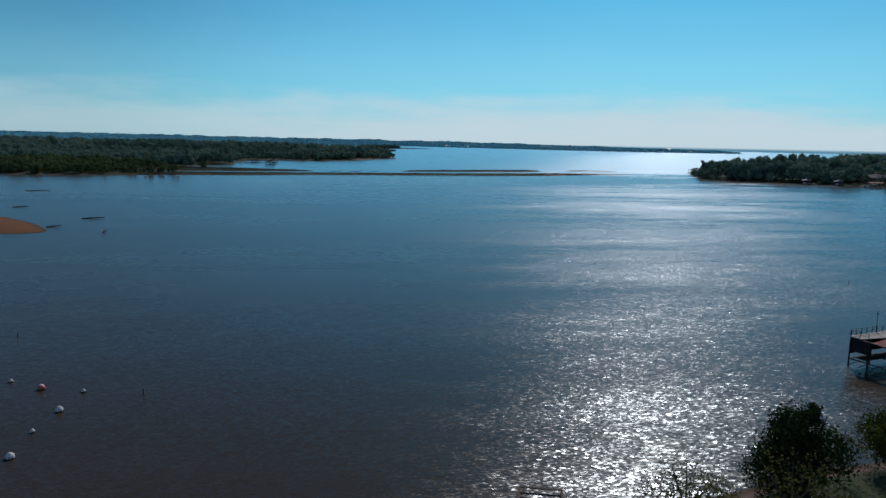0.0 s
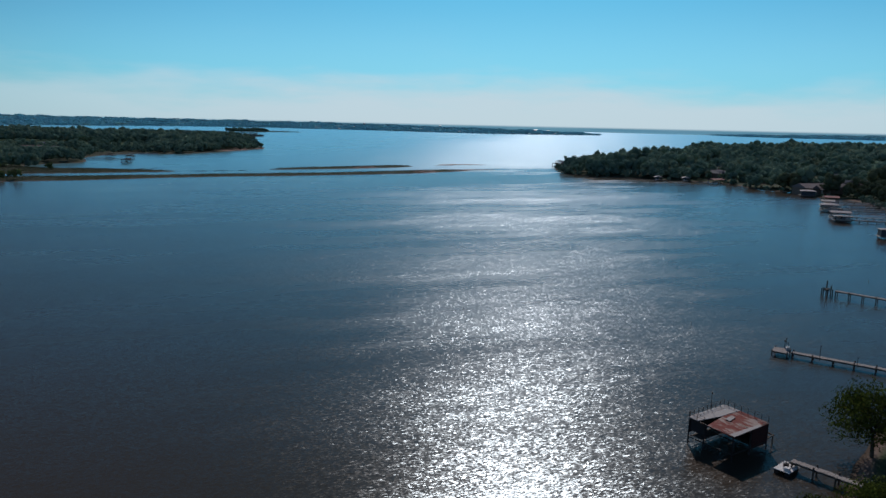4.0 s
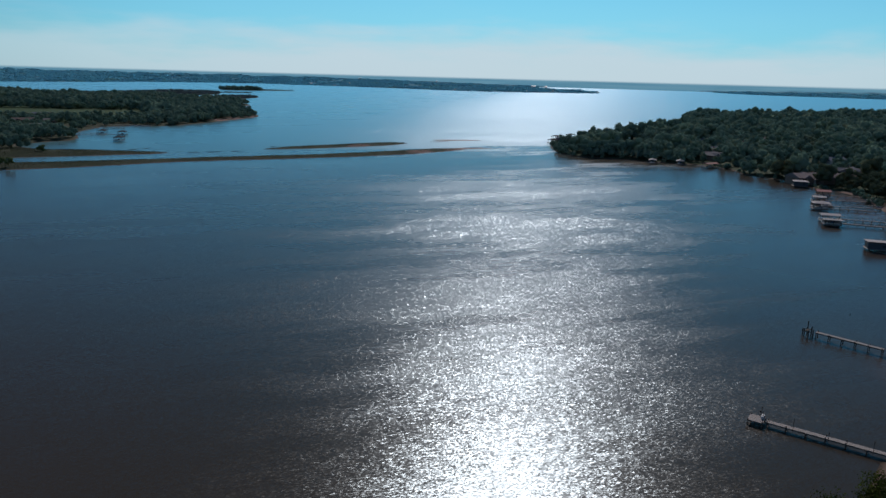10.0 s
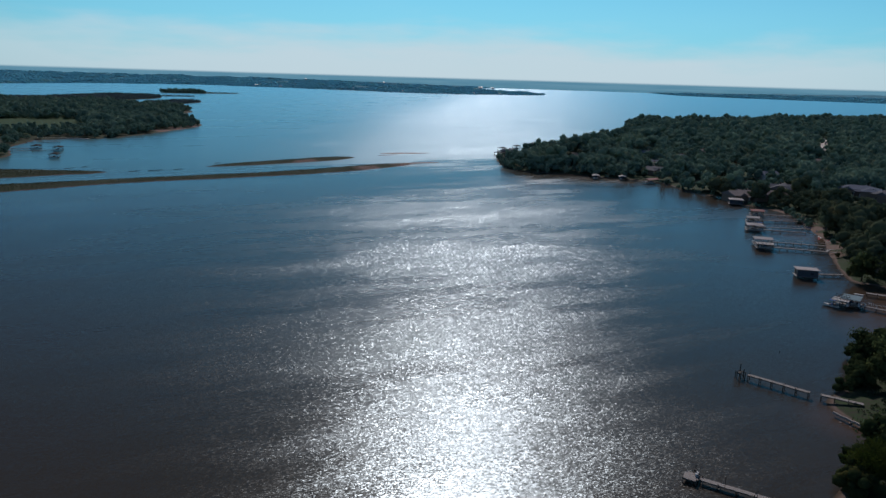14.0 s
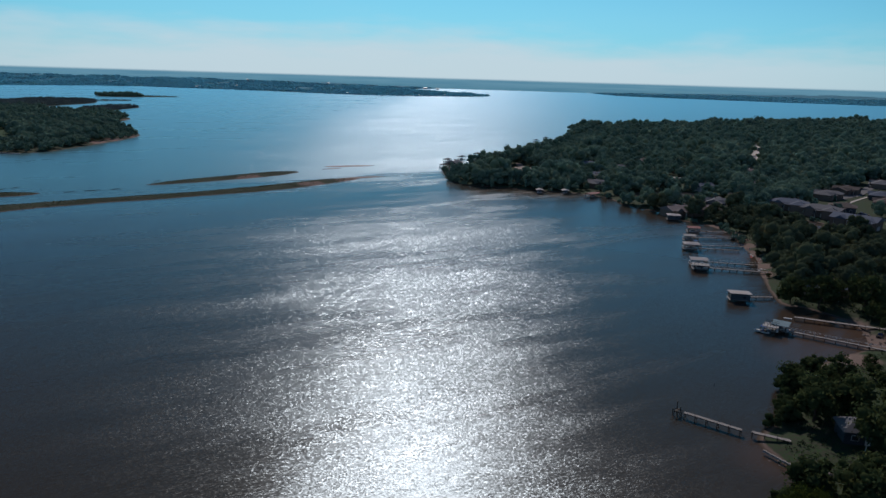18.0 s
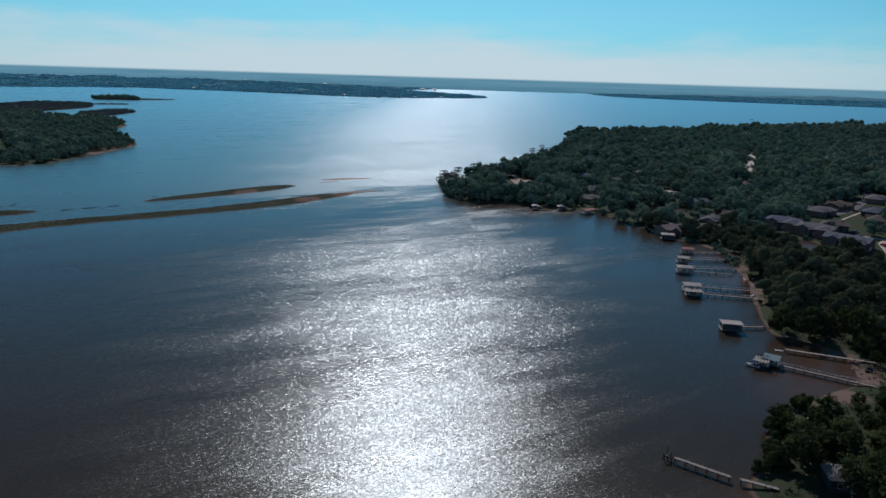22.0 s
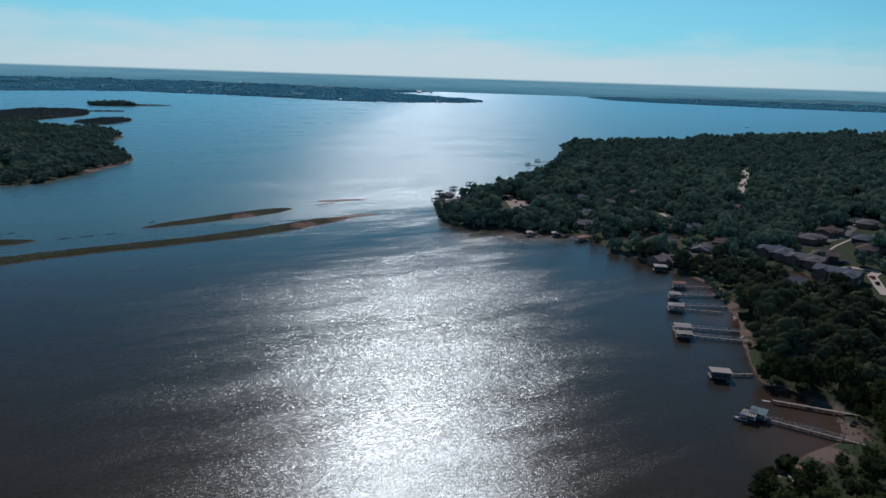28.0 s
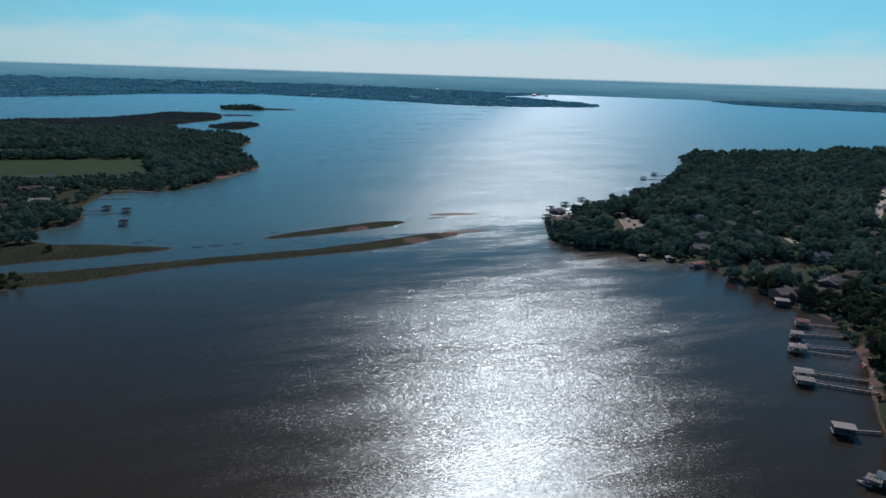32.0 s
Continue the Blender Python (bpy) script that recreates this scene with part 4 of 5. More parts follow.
def roof_shell(L, Wd, z, rise, over, style):
    s, a, b = Shell(), L / 2 + over, Wd / 2 + over
    if style == "flat":
        s.poly([(-a, -b, z + rise), (a, -b, z + rise), (a, b, z), (-a, b, z)][::1], 0.10)
    else:
        h = max(0.0, a - b) if style == "hip" else a
        e, r = [(-a, -b, z), (a, -b, z), (a, b, z), (-a, b, z)], [(-h, 0, z + rise), (h, 0, z + rise)]
        k = len(s.v)
        s.v += e + r + [(x, y, q - 0.12) for x, y, q in e]
        s.f += [(k, k + 1, k + 5, k + 4), (k + 2, k + 3, k + 4, k + 5), (k + 1, k + 2, k + 5), (k + 3, k, k + 4)]
        s.f += [(k + 6, k + 9, k + 8, k + 7)] + [(k + (i + 1) % 4, k + i, k + 6 + i, k + 6 + (i + 1) % 4) for i in range(4)]
    return s


def boathouse(x, y, rz, L, Wd, h, label, roof=WHITEROOF, style="gable", rise=0.7, walls=None, deck=0.7, rail_top=False, boat=True, trim=POST):
    """A roofed boat slip on posts: a deck round an open slip, a lift with a boat, and sometimes walls."""
    ob = thing("boathouse", x, y, 0, rz, label, "boathouse", "boathouses along the lake")
    for i in range(3):
        for side in (-1, 1):
            part("post", post_mesh(h + 1.2, 0.10, POST), POST, ob, at=((i - 1) * (L / 2 - 0.15), side * (Wd / 2 - 0.1), h))
    part("roof", roof_shell(L, Wd, h + 0.12, rise, 0.45, style), roof, ob)
    for side in (-1, 1):
        part("header_beam", Shell().box(0, side * (Wd / 2 - 0.1), h - 0.02, L, 0.12, 0.24), trim, ob)
        part("side_deck", boards(-L / 2, L / 2, 0.9, deck).mesh("side_deck", DECK), DECK, ob, at=(0, side * (Wd / 2 - 0.45), 0))
        part("deck_joist", Shell().box(0, side * (Wd / 2 - 0.05), deck - 0.13, L, 0.08, 0.2), POST, ob)
    part("end_deck", boards(-L / 2 - 0.6, -L / 2 + 0.9, Wd, deck), DECK, ob)
    if walls:
        for side in (-1, 1):
            part("side_wall", Shell().box(0, side * (Wd / 2), (deck + h) / 2 + 0.03, L - 0.1, 0.08, h - deck - 0.1), walls, ob)
            part("window", Shell().box(0.2 * L, side * (Wd / 2 + 0.045), h - 0.9, 0.9, 0.03, 0.6), GLASS, ob)
        part("end_wall", Shell().box(-L / 2, 0, (deck + h) / 2 + 0.03, 0.08, Wd - 0.1, h - deck - 0.1), walls, ob)
        part("door", Shell().box(-L / 2 - 0.05, Wd * 0.2, deck + 1.02, 0.05, 0.9, 2.0), trim, ob)
    else:
        for sx in (-1, 1):
            part("brace", Shell().beam((sx * L / 2 * 0.93, -Wd / 2 + 0.1, h - 0.9), (sx * L / 2 * 0.93, -Wd / 2 + 0.8, h - 0.1), 0.08, 0.08).beam((sx * L / 2 * 0.93, Wd / 2 - 0.1, h - 0.9), (sx * L / 2 * 0.93, Wd / 2 - 0.8, h - 0.1), 0.08, 0.08), POST, ob)
        part("storage_box", Shell().box(-L / 2 - 0.1, Wd / 2 - 0.6, deck + 0.38, 0.6, 1.1, 0.7), WHITE, ob)
    if rail_top:
        top = h + 0.15
        for i in range(5):
            for side in (-1, 1):
                part("rail_post", post_mesh(1.0, 0.045, POST), POST, ob, at=((i - 2) * L / 4, side * Wd / 2, top + 1.0))
        for side in (-1, 1):
            part("handrail", Shell().beam((-L / 2, side * Wd / 2, top + 1), (L / 2, side * Wd / 2, top + 1), 0.07, 0.07).beam((-L / 2, side * Wd / 2, top + 0.5), (L / 2, side * Wd / 2, top + 0.5), 0.05, 0.05), POST, ob)
    if boat:
        c, s = math.cos(radians(rz)), math.sin(radians(rz))
        motorboat(x + 0.3 * c, y + 0.3 * s, 0.75, rz, min(5.2, L - 0.8), "white motorboat hanging in its boathouse lift")
        part("lift_cradle", Shell().box(-1.0, 0, 0.55, 0.14, Wd - 1.6, 0.12).box(1.2, 0, 0.55, 0.14, Wd - 1.6, 0.12), DARKMETAL, ob)
    return ob


def hull(L, Wd, z0, z1):
    s, n = Shell(), 9
    for i in range(n):
        t = i / (n - 1)
        w = Wd / 2 * (1 - max(0, (t - 0.45) / 0.55) ** 2.2 * 0.96)
        x = -L / 2 + L * t
        sheer, keel = z1 + 0.16 * t * t, z0 + 0.25 * max(0, t - 0.6) ** 2 * 4
        s.v += [(x, -w, sheer), (x, -w * 0.75, z0 + 0.16 + keel - z0), (x, 0, keel), (x, w * 0.75, z0 + 0.16 + keel - z0), (x, w, sheer), (x, w * 0.84, sheer - 0.06), (x, -w * 0.84, sheer - 0.06)]
    for i in range(n - 1):
        k = i * 7
        s.f += [(k + j, k + (j + 1) % 7, k + 7 + (j + 1) % 7, k + 7 + j) for j in range(7)]
    s.f += [tuple(range(6, -1, -1)), tuple(range((n - 1) * 7, n * 7))]
    return s


def motorboat(x, y, z, rz, L, label, canopy=False, colour=None):
    ob = thing("motorboat", x, y, z, rz, label, "boat", "boats at the piers")
    part("hull", hull(L, L * 0.38, -0.25, 0.42), colour or WHITE, ob)
    part("cockpit", Shell().box(-L * 0.12, 0, 0.40, L * 0.45, L * 0.25, 0.06), DARKWALL, ob)
    part("windscreen", Shell().beam((L * 0.12, -L * 0.13, 0.55), (L * 0.12, L * 0.13, 0.55), 0.03, 0.34), GLASS, ob)
    for i in (-1, 1):
        part("seat", Shell().box(-L * 0.05, i * L * 0.07, 0.55, 0.45, 0.42, 0.32).box(-L * 0.09, i * L * 0.07, 0.8, 0.1, 0.42, 0.4), CANVAS, ob)
    part("outboard", Shell().box(-L / 2 - 0.14, 0, 0.42, 0.3, 0.28, 0.5).box(-L / 2 - 0.14, 0, 0.0, 0.12, 0.1, 0.7), DARKMETAL, ob)
    if canopy:
        part("canopy", Shell().poly([(-L * 0.3, -0.9, 1.9), (L * 0.12, -0.9, 1.9), (L * 0.12, 0.9, 1.9), (-L * 0.3, 0.9, 1.9)], 0.06), CANVAS, ob)
        for i in (-1, 1):
            part("canopy_pole", Shell().tube((-L * 0.25, i * 0.85, 0.4), (-L * 0.25, i * 0.85, 1.85), 0.025).tube((L * 0.08, i * 0.85, 0.4), (L * 0.08, i * 0.85, 1.85), 0.025), DARKMETAL, ob)
    return ob


# the derelict boathouse off the near bank
def derelict(x, y, rz):
    ob = thing("derelict_boathouse", x, y, 0, rz, "derelict boathouse with a rusted, torn sheet roof on stilts", "boathouse")
    a, b, top = 2.95, 2.5, 2.75
    for px, py in ((-a, -b), (0, -b), (a, -b), (-a, b), (0, b), (a, b), (-a, 0.7), (a, 0)):
        part("post", post_mesh(top + 1.3, 0.07, DARKMETAL), DARKMETAL, ob, at=(px, py, top))
    part("grey_roof_panel", Shell().poly([(-a - 0.1, b + 0.1, top + 0.14), (-a - 0.1, 1.45, top + 0.11), (-0.2, 0.95, top + 0.10), (a + 0.1, 0.75, top + 0.10), (a + 0.1, b + 0.1, top + 0.14)], 0.06), GREYROOF, ob, "pale grey corrugated sheet")
    part("rusty_roof_panel", Shell().poly([(-a - 0.15, 0.35, top + 0.03), (-a - 0.15, -b - 0.15, top - 0.06), (a + 0.1, -b - 0.1, top - 0.02), (a + 0.1, 0.72, top + 0.07), (0.4, 0.86, top + 0.06)], 0.06), RUSTROOF, ob, "rust-red corrugated sheet with bleached edges")
    part("loose_sheet", Shell().poly([(-0.3, 0.2, top + 0.16), (-0.4, -0.35, top + 0.12), (1.0, -0.1, top + 0.13), (1.05, 0.4, top + 0.15)], 0.03), GREYROOF, ob, "loose pale roofing sheet")
    part("torn_edge_sheet", Shell().poly([(-a - 0.2, -b + 0.35, top + 0.06), (-a - 0.2, -b - 0.22, top + 0.02), (a * 0.5, -b - 0.22, top + 0.05), (a * 0.5, -b + 0.15, top + 0.06)], 0.03), GREYROOF, ob)
    for px, py, qx, qy in ((-a, b, a, b), (-a, -b, a, -b), (-a, b, -a, -b), (a, b, a, -b), (0, b, 0, -b)):
        part("roof_beam", Shell().beam((px, py, top - 0.08), (qx, qy, top - 0.08), 0.09, 0.16), DARKMETAL, ob)
        part("lower_beam", Shell().beam((px, py, 0.75), (qx, qy, 0.75), 0.07, 0.10), DARKMETAL, ob)
    part("side_wall", Shell().box(a, -0.2, 1.6, 0.06, 2 * b - 0.5, 2.15), RUSTWALL, ob)
    part("front_wall", Shell().box(a / 2 + 0.1, -b, 1.6, a - 0.3, 0.06, 2.1), RUSTWALL, ob)
    part("back_wall", Shell().box(-0.2, b, 1.95, 2 * a - 0.5, 0.06, 1.45), DARKWALL, ob)
    part("hanging_wall", Shell().box(-a + 0.1, 1.45, 2.05, 0.06, 1.9, 1.15), DARKWALL, ob)
    part("inner_deck", boards(-a + 0.3, a, 1.3, 0.85).mesh("inner_deck", POST), POST, ob, at=(0, 1.7, 0))
    part("inner_deck", boards(0.4, a, 2.4, 0.85).mesh("inner_deck", POST), POST, ob, at=(0, -1.0, 0))
    for i in range(9):
        px = -a + i * 2 * a / 8
        part("rail_post", post_mesh(0.62, 0.03, DARKMETAL), DARKMETAL, ob, at=(px, b + 0.05, top + 0.74))
    for i in range(7):
        part("rail_post", post_mesh(0.62, 0.03, DARKMETAL), DARKMETAL, ob, at=(a + 0.05, -b + i * 2 * b / 6.5, top + 0.70))
    for i in range(3):
        part("rail_post", post_mesh(0.6, 0.03, DARKMETAL), DARKMETAL, ob, at=(-a, 0.8 + i * 0.85, top + 0.7))
    for dz in (0.32, 0.60):
        part("rail", Shell().beam((-a, b + 0.05, top + 0.12 + dz), (a, b + 0.05, top + 0.12 + dz), 0.025, 0.025), DARKMETAL, ob)
        part("rail", Shell().beam((a + 0.05, -b, top + 0.08 + dz), (a + 0.05, b, top + 0.12 + dz), 0.025, 0.025), DARKMETAL, ob)
        part("rail", Shell().beam((-a, 0.8, top + 0.1 + dz), (-a, b, top + 0.1 + dz), 0.025, 0.025), DARKMETAL, ob)
    part("lamp_pole", Shell().tube((0.6, b + 0.05, top), (0.6, b + 0.05, top + 1.9), 0.035, 0.025).ball(0.6, b + 0.05, top + 1.95, 0.09), DARKMETAL, ob)
    for i in range(5):
        part("cross_brace", Shell().beam((-a, b - i * 1.0, 0.15), (-a, b - 1.0 - i * 0.9, 0.75), 0.05, 0.05), DARKMETAL, ob)
    part("gangway_frame", Shell().beam((a, -b, 1.0), (a + 1.5, -b + 0.1, 1.0), 0.08, 0.12).beam((a, -b + 1.2, 1.0), (a + 1.7, -b + 1.2, 1.0), 0.08, 0.12).beam((a + 0.6, -b, 1.0), (a + 0.7, -b + 1.2, 1.0), 0.08, 0.1).beam((a + 1.4, -b, 1.0), (a + 1.6, -b + 1.2, 1.0), 0.08, 0.1), POST, ob, "broken timber gangway frame")
    for px, py in ((a + 1.3, -b + 0.1), (a + 1.5, -b + 1.2)):
        part("post", post_mesh(1.9, 0.06, POST), POST, ob, at=(px, py, 1.0))
    return ob


derelict(51.6, 55.3, 15)
raft = thing("swim_raft", 53.1, 49.0, 0, 20, "white floating raft with a stack of junk", "raft")
part("deck", boards(-1.05, 1.05, 1.5, 0.42, 0.26), WHITE, raft, "white-painted boards")
for i in (-1, 1):
    part("float", Shell().tube((-1.0, i * 0.5, 0.16), (1.0, i * 0.5, 0.16), 0.22, 0.22, 10), DARKMETAL, raft)
part("winch", Shell().box(0.1, 0.1, 0.62, 0.45, 0.35, 0.35).tube((0.1, 0.1, 0.7), (0.1, 0.1, 1.0), 0.05), DARKMETAL, raft)
part("crate", Shell().box(-0.55, -0.3, 0.58, 0.4, 0.5, 0.28), WHITE, raft)
part("crate", Shell().box(0.65, 0.35, 0.55, 0.35, 0.35, 0.22), WHITE, raft)
pier(56.2, 43.4, 53.9, 49.2, 0.75, 0.95, "narrow pale plank gangway leading to the raft", 2.0)

head = thing("fishing_platform", 80.4, 77.3, 0, -55, "square plank pier head with ladder and fishing lamps", "pier")
part("planks", boards(-1.1, 1.1, 2.4, 0.72), DECK, head)
for px in (-1, 1):
    for py in (-1.15, 1.15):
        part("post", post_mesh(2.2, 0.09, POST), POST, head, at=(px, py, 0.9))
part("frame", Shell().box(0, 1.12, 0.6, 2.2, 0.08, 0.18).box(0, -1.12, 0.6, 2.2, 0.08, 0.18), POST, head)
part("bench", Shell().box(0.7, 0.7, 1.15, 0.4, 1.0, 0.06).box(0.7, 0.3, 0.95, 0.35, 0.06, 0.4).box(0.7, 1.1, 0.95, 0.35, 0.06, 0.4), WHITE, head)
part("ladder", Shell().tube((0.2, 1.2, -0.2), (0.2, 1.3, 1.7), 0.03).tube((0.65, 1.2, -0.2), (0.65, 1.3, 1.7), 0.03).tube((0.2, 1.25, 0.9), (0.65, 1.25, 0.9), 0.025).tube((0.2, 1.25, 0.4), (0.65, 1.25, 0.4), 0.025), DARKMETAL, head)
part("lamp_pole", Shell().tube((1.0, -1.1, 0.7), (1.0, -1.1, 2.3), 0.035).tube((1.0, -1.1, 2.3), (0.55, -1.0, 2.5), 0.03).ball(0.55, -1.0, 2.45, 0.12), DARKMETAL, head)
part("lamp_pole", Shell().tube((0.4, 1.1, 0.7), (0.4, 1.1, 2.2), 0.035).ball(0.4, 1.1, 2.25, 0.10), DARKMETAL, head)
g = pier(91.6, 61.0, 81.2, 76.2, 0.95, 0.72, "long grey plank pier ending in a square head", 2.4)
for t, h in ((0.25, 1.5), (0.55, 1.0), (0.80, 1.7)):
    part("lamp_pole", Shell().tube((18.4 * t, 0.5, 0.3), (18.4 * t, 0.5, 0.7 + h), 0.035).ball(18.4 * t, 0.5, 0.75 + h, 0.08), DARKMETAL, g)

for x0, y0, x1, y1, words in ((124.4, 92.0, 119.6, 103.2, "broken-off outer length of a high plank pier"), (129.8, 84.4, 125.6, 90.6, "shore length of a broken plank pier")):
    pier(x0, y0, x1, y1, 0.95, 1.25, words, 2.2)
rack = thing("fishing_platform", 119.1, 104.2, 0, 113, "dark cluster of pilings at the pier end", "pier")
for i, (px, py, h) in enumerate(((0, -0.8, 1.9), (0, 0.8, 1.5), (0.8, -0.8, 2.9), (0.8, 0.8, 1.7), (1.4, 0, 1.4), (-0.6, 0, 1.4))):
    part("piling", post_mesh(h + 1.2, 0.11, POST), POST, rack, at=(px, py, h))
part("crossbeam", Shell().box(0.4, -0.8, 1.2, 1.8, 0.1, 0.16).box(0.4, 0.8, 1.2, 1.8, 0.1, 0.16).box(0.4, 0, 1.35, 0.5, 1.7, 0.06), POST, rack)

# deck with slatted railing on the near bank
deck = thing("lakeside_deck", 10.2, 30.6, 0, 74, "dark timber lookout deck with slatted railing", "deck")
part("planks", boards(-2.5, 3.0, 2.2, 1.0), POST, deck)
for px in (-2.4, 0.2, 2.9):
    for py in (-1.1, 1.1):
        part("post", post_mesh(3.4, 0.07, POST), POST, deck, at=(px, py, 2.1))
for side in (-1, 1):
    part("handrail", Shell().beam((-2.4, side * 1.1, 2.12), (2.95, side * 1.1, 2.12), 0.14, 0.05), POST, deck)
    for k in range(3):
        part("slat", Shell().beam((-2.4, side * 1.1, 1.25 + 0.27 * k), (2.95, side * 1.1, 1.25 + 0.27 * k), 0.03, 0.10), POST, deck)
part("handrail", Shell().beam((2.92, -1.1, 2.13), (2.92, 1.1, 2.13), 0.14, 0.05), POST, deck)
for k in range(3):
    part("slat", Shell().beam((2.92, -1.1, 1.25 + 0.27 * k), (2.92, 1.1, 1.25 + 0.27 * k), 0.03, 0.10), POST, deck)

# row of boathouses along the east bay
pier(202.0, 105.5, 189.0, 130.8, 1.0, 0.95, "long pale gangway to a double boathouse", 2.6, True)
pier(219.0, 117.5, 203.0, 137.0, 1.2, 1.05, "long low plank pier over the mud", 2.6)
part("moored_board", Shell().box(0, 0, 0, 2.4, 0.7, 0.2), WHITE, thing("paddle_board", 202.3, 138.6, 0.15, 128, "pale board tied at the pier end", "board"))
boathouse(189.2, 131.6, 117, 4.0, 3.6, 2.4, "open boathouse with a teal sheet roof", TEALROOF, "flat", 0.35, None, 0.8)
boathouse(186.0, 132.4, 117, 3.4, 3.2, 2.1, "open boat slip with a railed flat top", GREYROOF, "flat", 0.1, None, 0.8, True, False)
motorboat(183.4, 133.4, 0.25, 117, 4.2, "white motorboat moored at an open slip", True)
motorboat(212.5, 115.5, 0.55, 20, 4.4, "small dark boat pulled up on the beach", colour=DARKWALL)
pier(165.4, 105.6, 164.2, 111.0, 0.6, 0.35, "small pale jetty plank at the bank", 2.2)
pier(216.0, 154.5, 207.6, 158.4, 0.9, 0.9, "short pale gangway to an enclosed boathouse", 2.4)
boathouse(203.8, 158.6, -38, 6.2, 4.6, 2.7, "enclosed grey-sided boathouse with a pale flat roof", WHITEROOF, "flat", 0.3, SIDING, 0.7, boat=False)
pier(249.0, 187.0, 233.0, 199.6, 0.9, 0.95, "pale gangway to a boathouse", 2.6, True)
boathouse(228.0, 198.6, -38, 6.0, 4.6, 2.8, "open boathouse with a pale grey gable roof", WHITEROOF, "gable", 0.5)
pier(243.0, 177.5, 226.0, 192.4, 1.0, 0.95, "white-railed gangway to a boathouse", 2.6, True)
boathouse(223.4, 193.2, -38, 5.6, 4.6, 2.1, "low open boathouse with a weathered grey roof", GREYROOF, "flat", 0.25, None, 0.8, True)
pier(272.0, 213.0, 252.4, 223.4, 0.9, 0.95, "white-railed gangway to a boathouse", 2.8, True)
pier(263.5, 208.0, 250.5, 218.4, 0.9, 0.95, "plank pier beside a boathouse", 2.8)
boathouse(247.0, 220.2, -38, 6.0, 4.6, 2.9, "open boathouse with a white hip roof", WHITEROOF, "hip", 0.7)
motorboat(257.0, 226.0, 0.2, -38, 4.6, "small dark-topped boat at a pier", True)
pier(283.5, 226.5, 264.4, 236.0, 0.9, 0.95, "white-railed gangway to a boathouse", 2.8, True)
boathouse(260.6, 234.0, -38, 4.6, 4.2, 2.7, "small open boathouse with a pale roof", GREYROOF, "gable", 0.5)
pier(291.0, 238.0, 279.6, 245.4, 0.9, 0.95, "pale gangway to a red-roofed boathouse", 2.8)
boathouse(276.6, 246.4, -38, 5.2, 4.4, 2.8, "open boathouse with a faded red roof", REDROOF, "gable", 0.6)
pier(304.0, 276.0, 297.5, 276.8, 0.9, 0.9, "short pale gangway to a boathouse", 2.4)
boathouse(292.6, 275.0, -38, 6.2, 5.2, 2.9, "enclosed blue-grey boathouse with a white roof", WHITEROOF, "hip", 0.6, SIDING, 0.7, boat=False)
for x, y, a, roof in ((276.5, 375.0, 60, WHITEROOF), (291.5, 367.5, 60, GREYROOF)):
    boathouse(x, y, a, 4.6, 4.0, 2.4, "small boathouse close against the wooded bank", roof, "gable", 0.6)
boathouse(300.0, 350.5, 10, 9.0, 4.4, 2.6, "long low boathouse with a faded red roof", REDROOF, "gable", 0.5)
for x, y, a in ((300.0, 543.0, 30), (323.0, 558.5, 30), (279.0, 509.0, 10), (503.0, 697.0, 40), (539.0, 727.0, 40), (352.0, 579.0, 30)):
    boathouse(x, y, a, 6.6, 5.0, 2.9, "dark-roofed open boathouse off the wooded point", DARKROOF, "hip", 0.9, trim=POST)
    c, s = math.cos(radians(a - 60)), math.sin(radians(a - 60))
    pier(x + 22 * c, y + 22 * s, x + 4 * c, y + 4 * s, 1.2, 0.9, "narrow pier from the wooded point", 4.0)
for x, y in ((-56.0, 608.0), (-41.0, 596.0), (-40.0, 548.0)):
    boathouse(x, y, 80, 7.5, 5.5, 2.8, "open boathouse with a dark grey roof in the west cove", DARKROOF, "hip", 0.9, trim=POST)
pier(-76.0, 607.0, -60.0, 608.0, 1.2, 0.9, "narrow pier in the west cove", 4.0)
pier(-68.0, 660.0, -44.0, 660.0, 1.4, 0.9, "long narrow pier in the west cove", 4.0)
pier(-74.0, 590.0, -45.0, 594.0, 1.2, 0.9, "narrow pier in the west cove", 4.0)

# marker buoys, stakes and driftwood
for x, y, r, m, words in ((-22.0, 58.0, 0.30, REDPAINT, "red and white swimming-area buoy"), (-19.0, 53.0, 0.28, WHITE, "white marker buoy with a dark waterline"), (-19.2, 45.2, 0.28, WHITE, "white marker buoy with a dark waterline"), (-25.0, 60.0, 0.17, WHITE, "small white float on the lake"), (-18.6, 57.0, 0.17, WHITE, "small white float on the lake"), (-19.4, 49.2, 0.16, WHITE, "small white float on the lake")):
    b = thing("buoy", x, y, 0, 0, words, "buoy", "buoys of the swimming area")
    part("float", Shell().ball(0, 0, 0.1, r, 0.95, 12, 8), m, b)
    part("cap", Shell().ball(0, 0, 0.1 + r * 0.62, r * 0.62, 0.75, 10, 6), WHITE, b)
    part("collar", Shell().tube((0, 0, 0.0), (0, 0, 0.07), r * 1.06, r * 1.06, 12), DARKMETAL, b)
for x, y, h in ((-14.0, 56.0, 0.5), (-30.0, 74.0, 0.4), (45.0, 113.0, 0.4), (78.0, 94.0, 0.5), (139.0, 112.0, 0.6)):
    s = thing("stake", x, y, 0, 30, "thin dark wooden stake standing in the water", "stake", "stakes in the lake")
    part("pole", Shell().tube((0, 0, -1), (0.08, 0.03, h), 0.06, 0.045), POST, s)
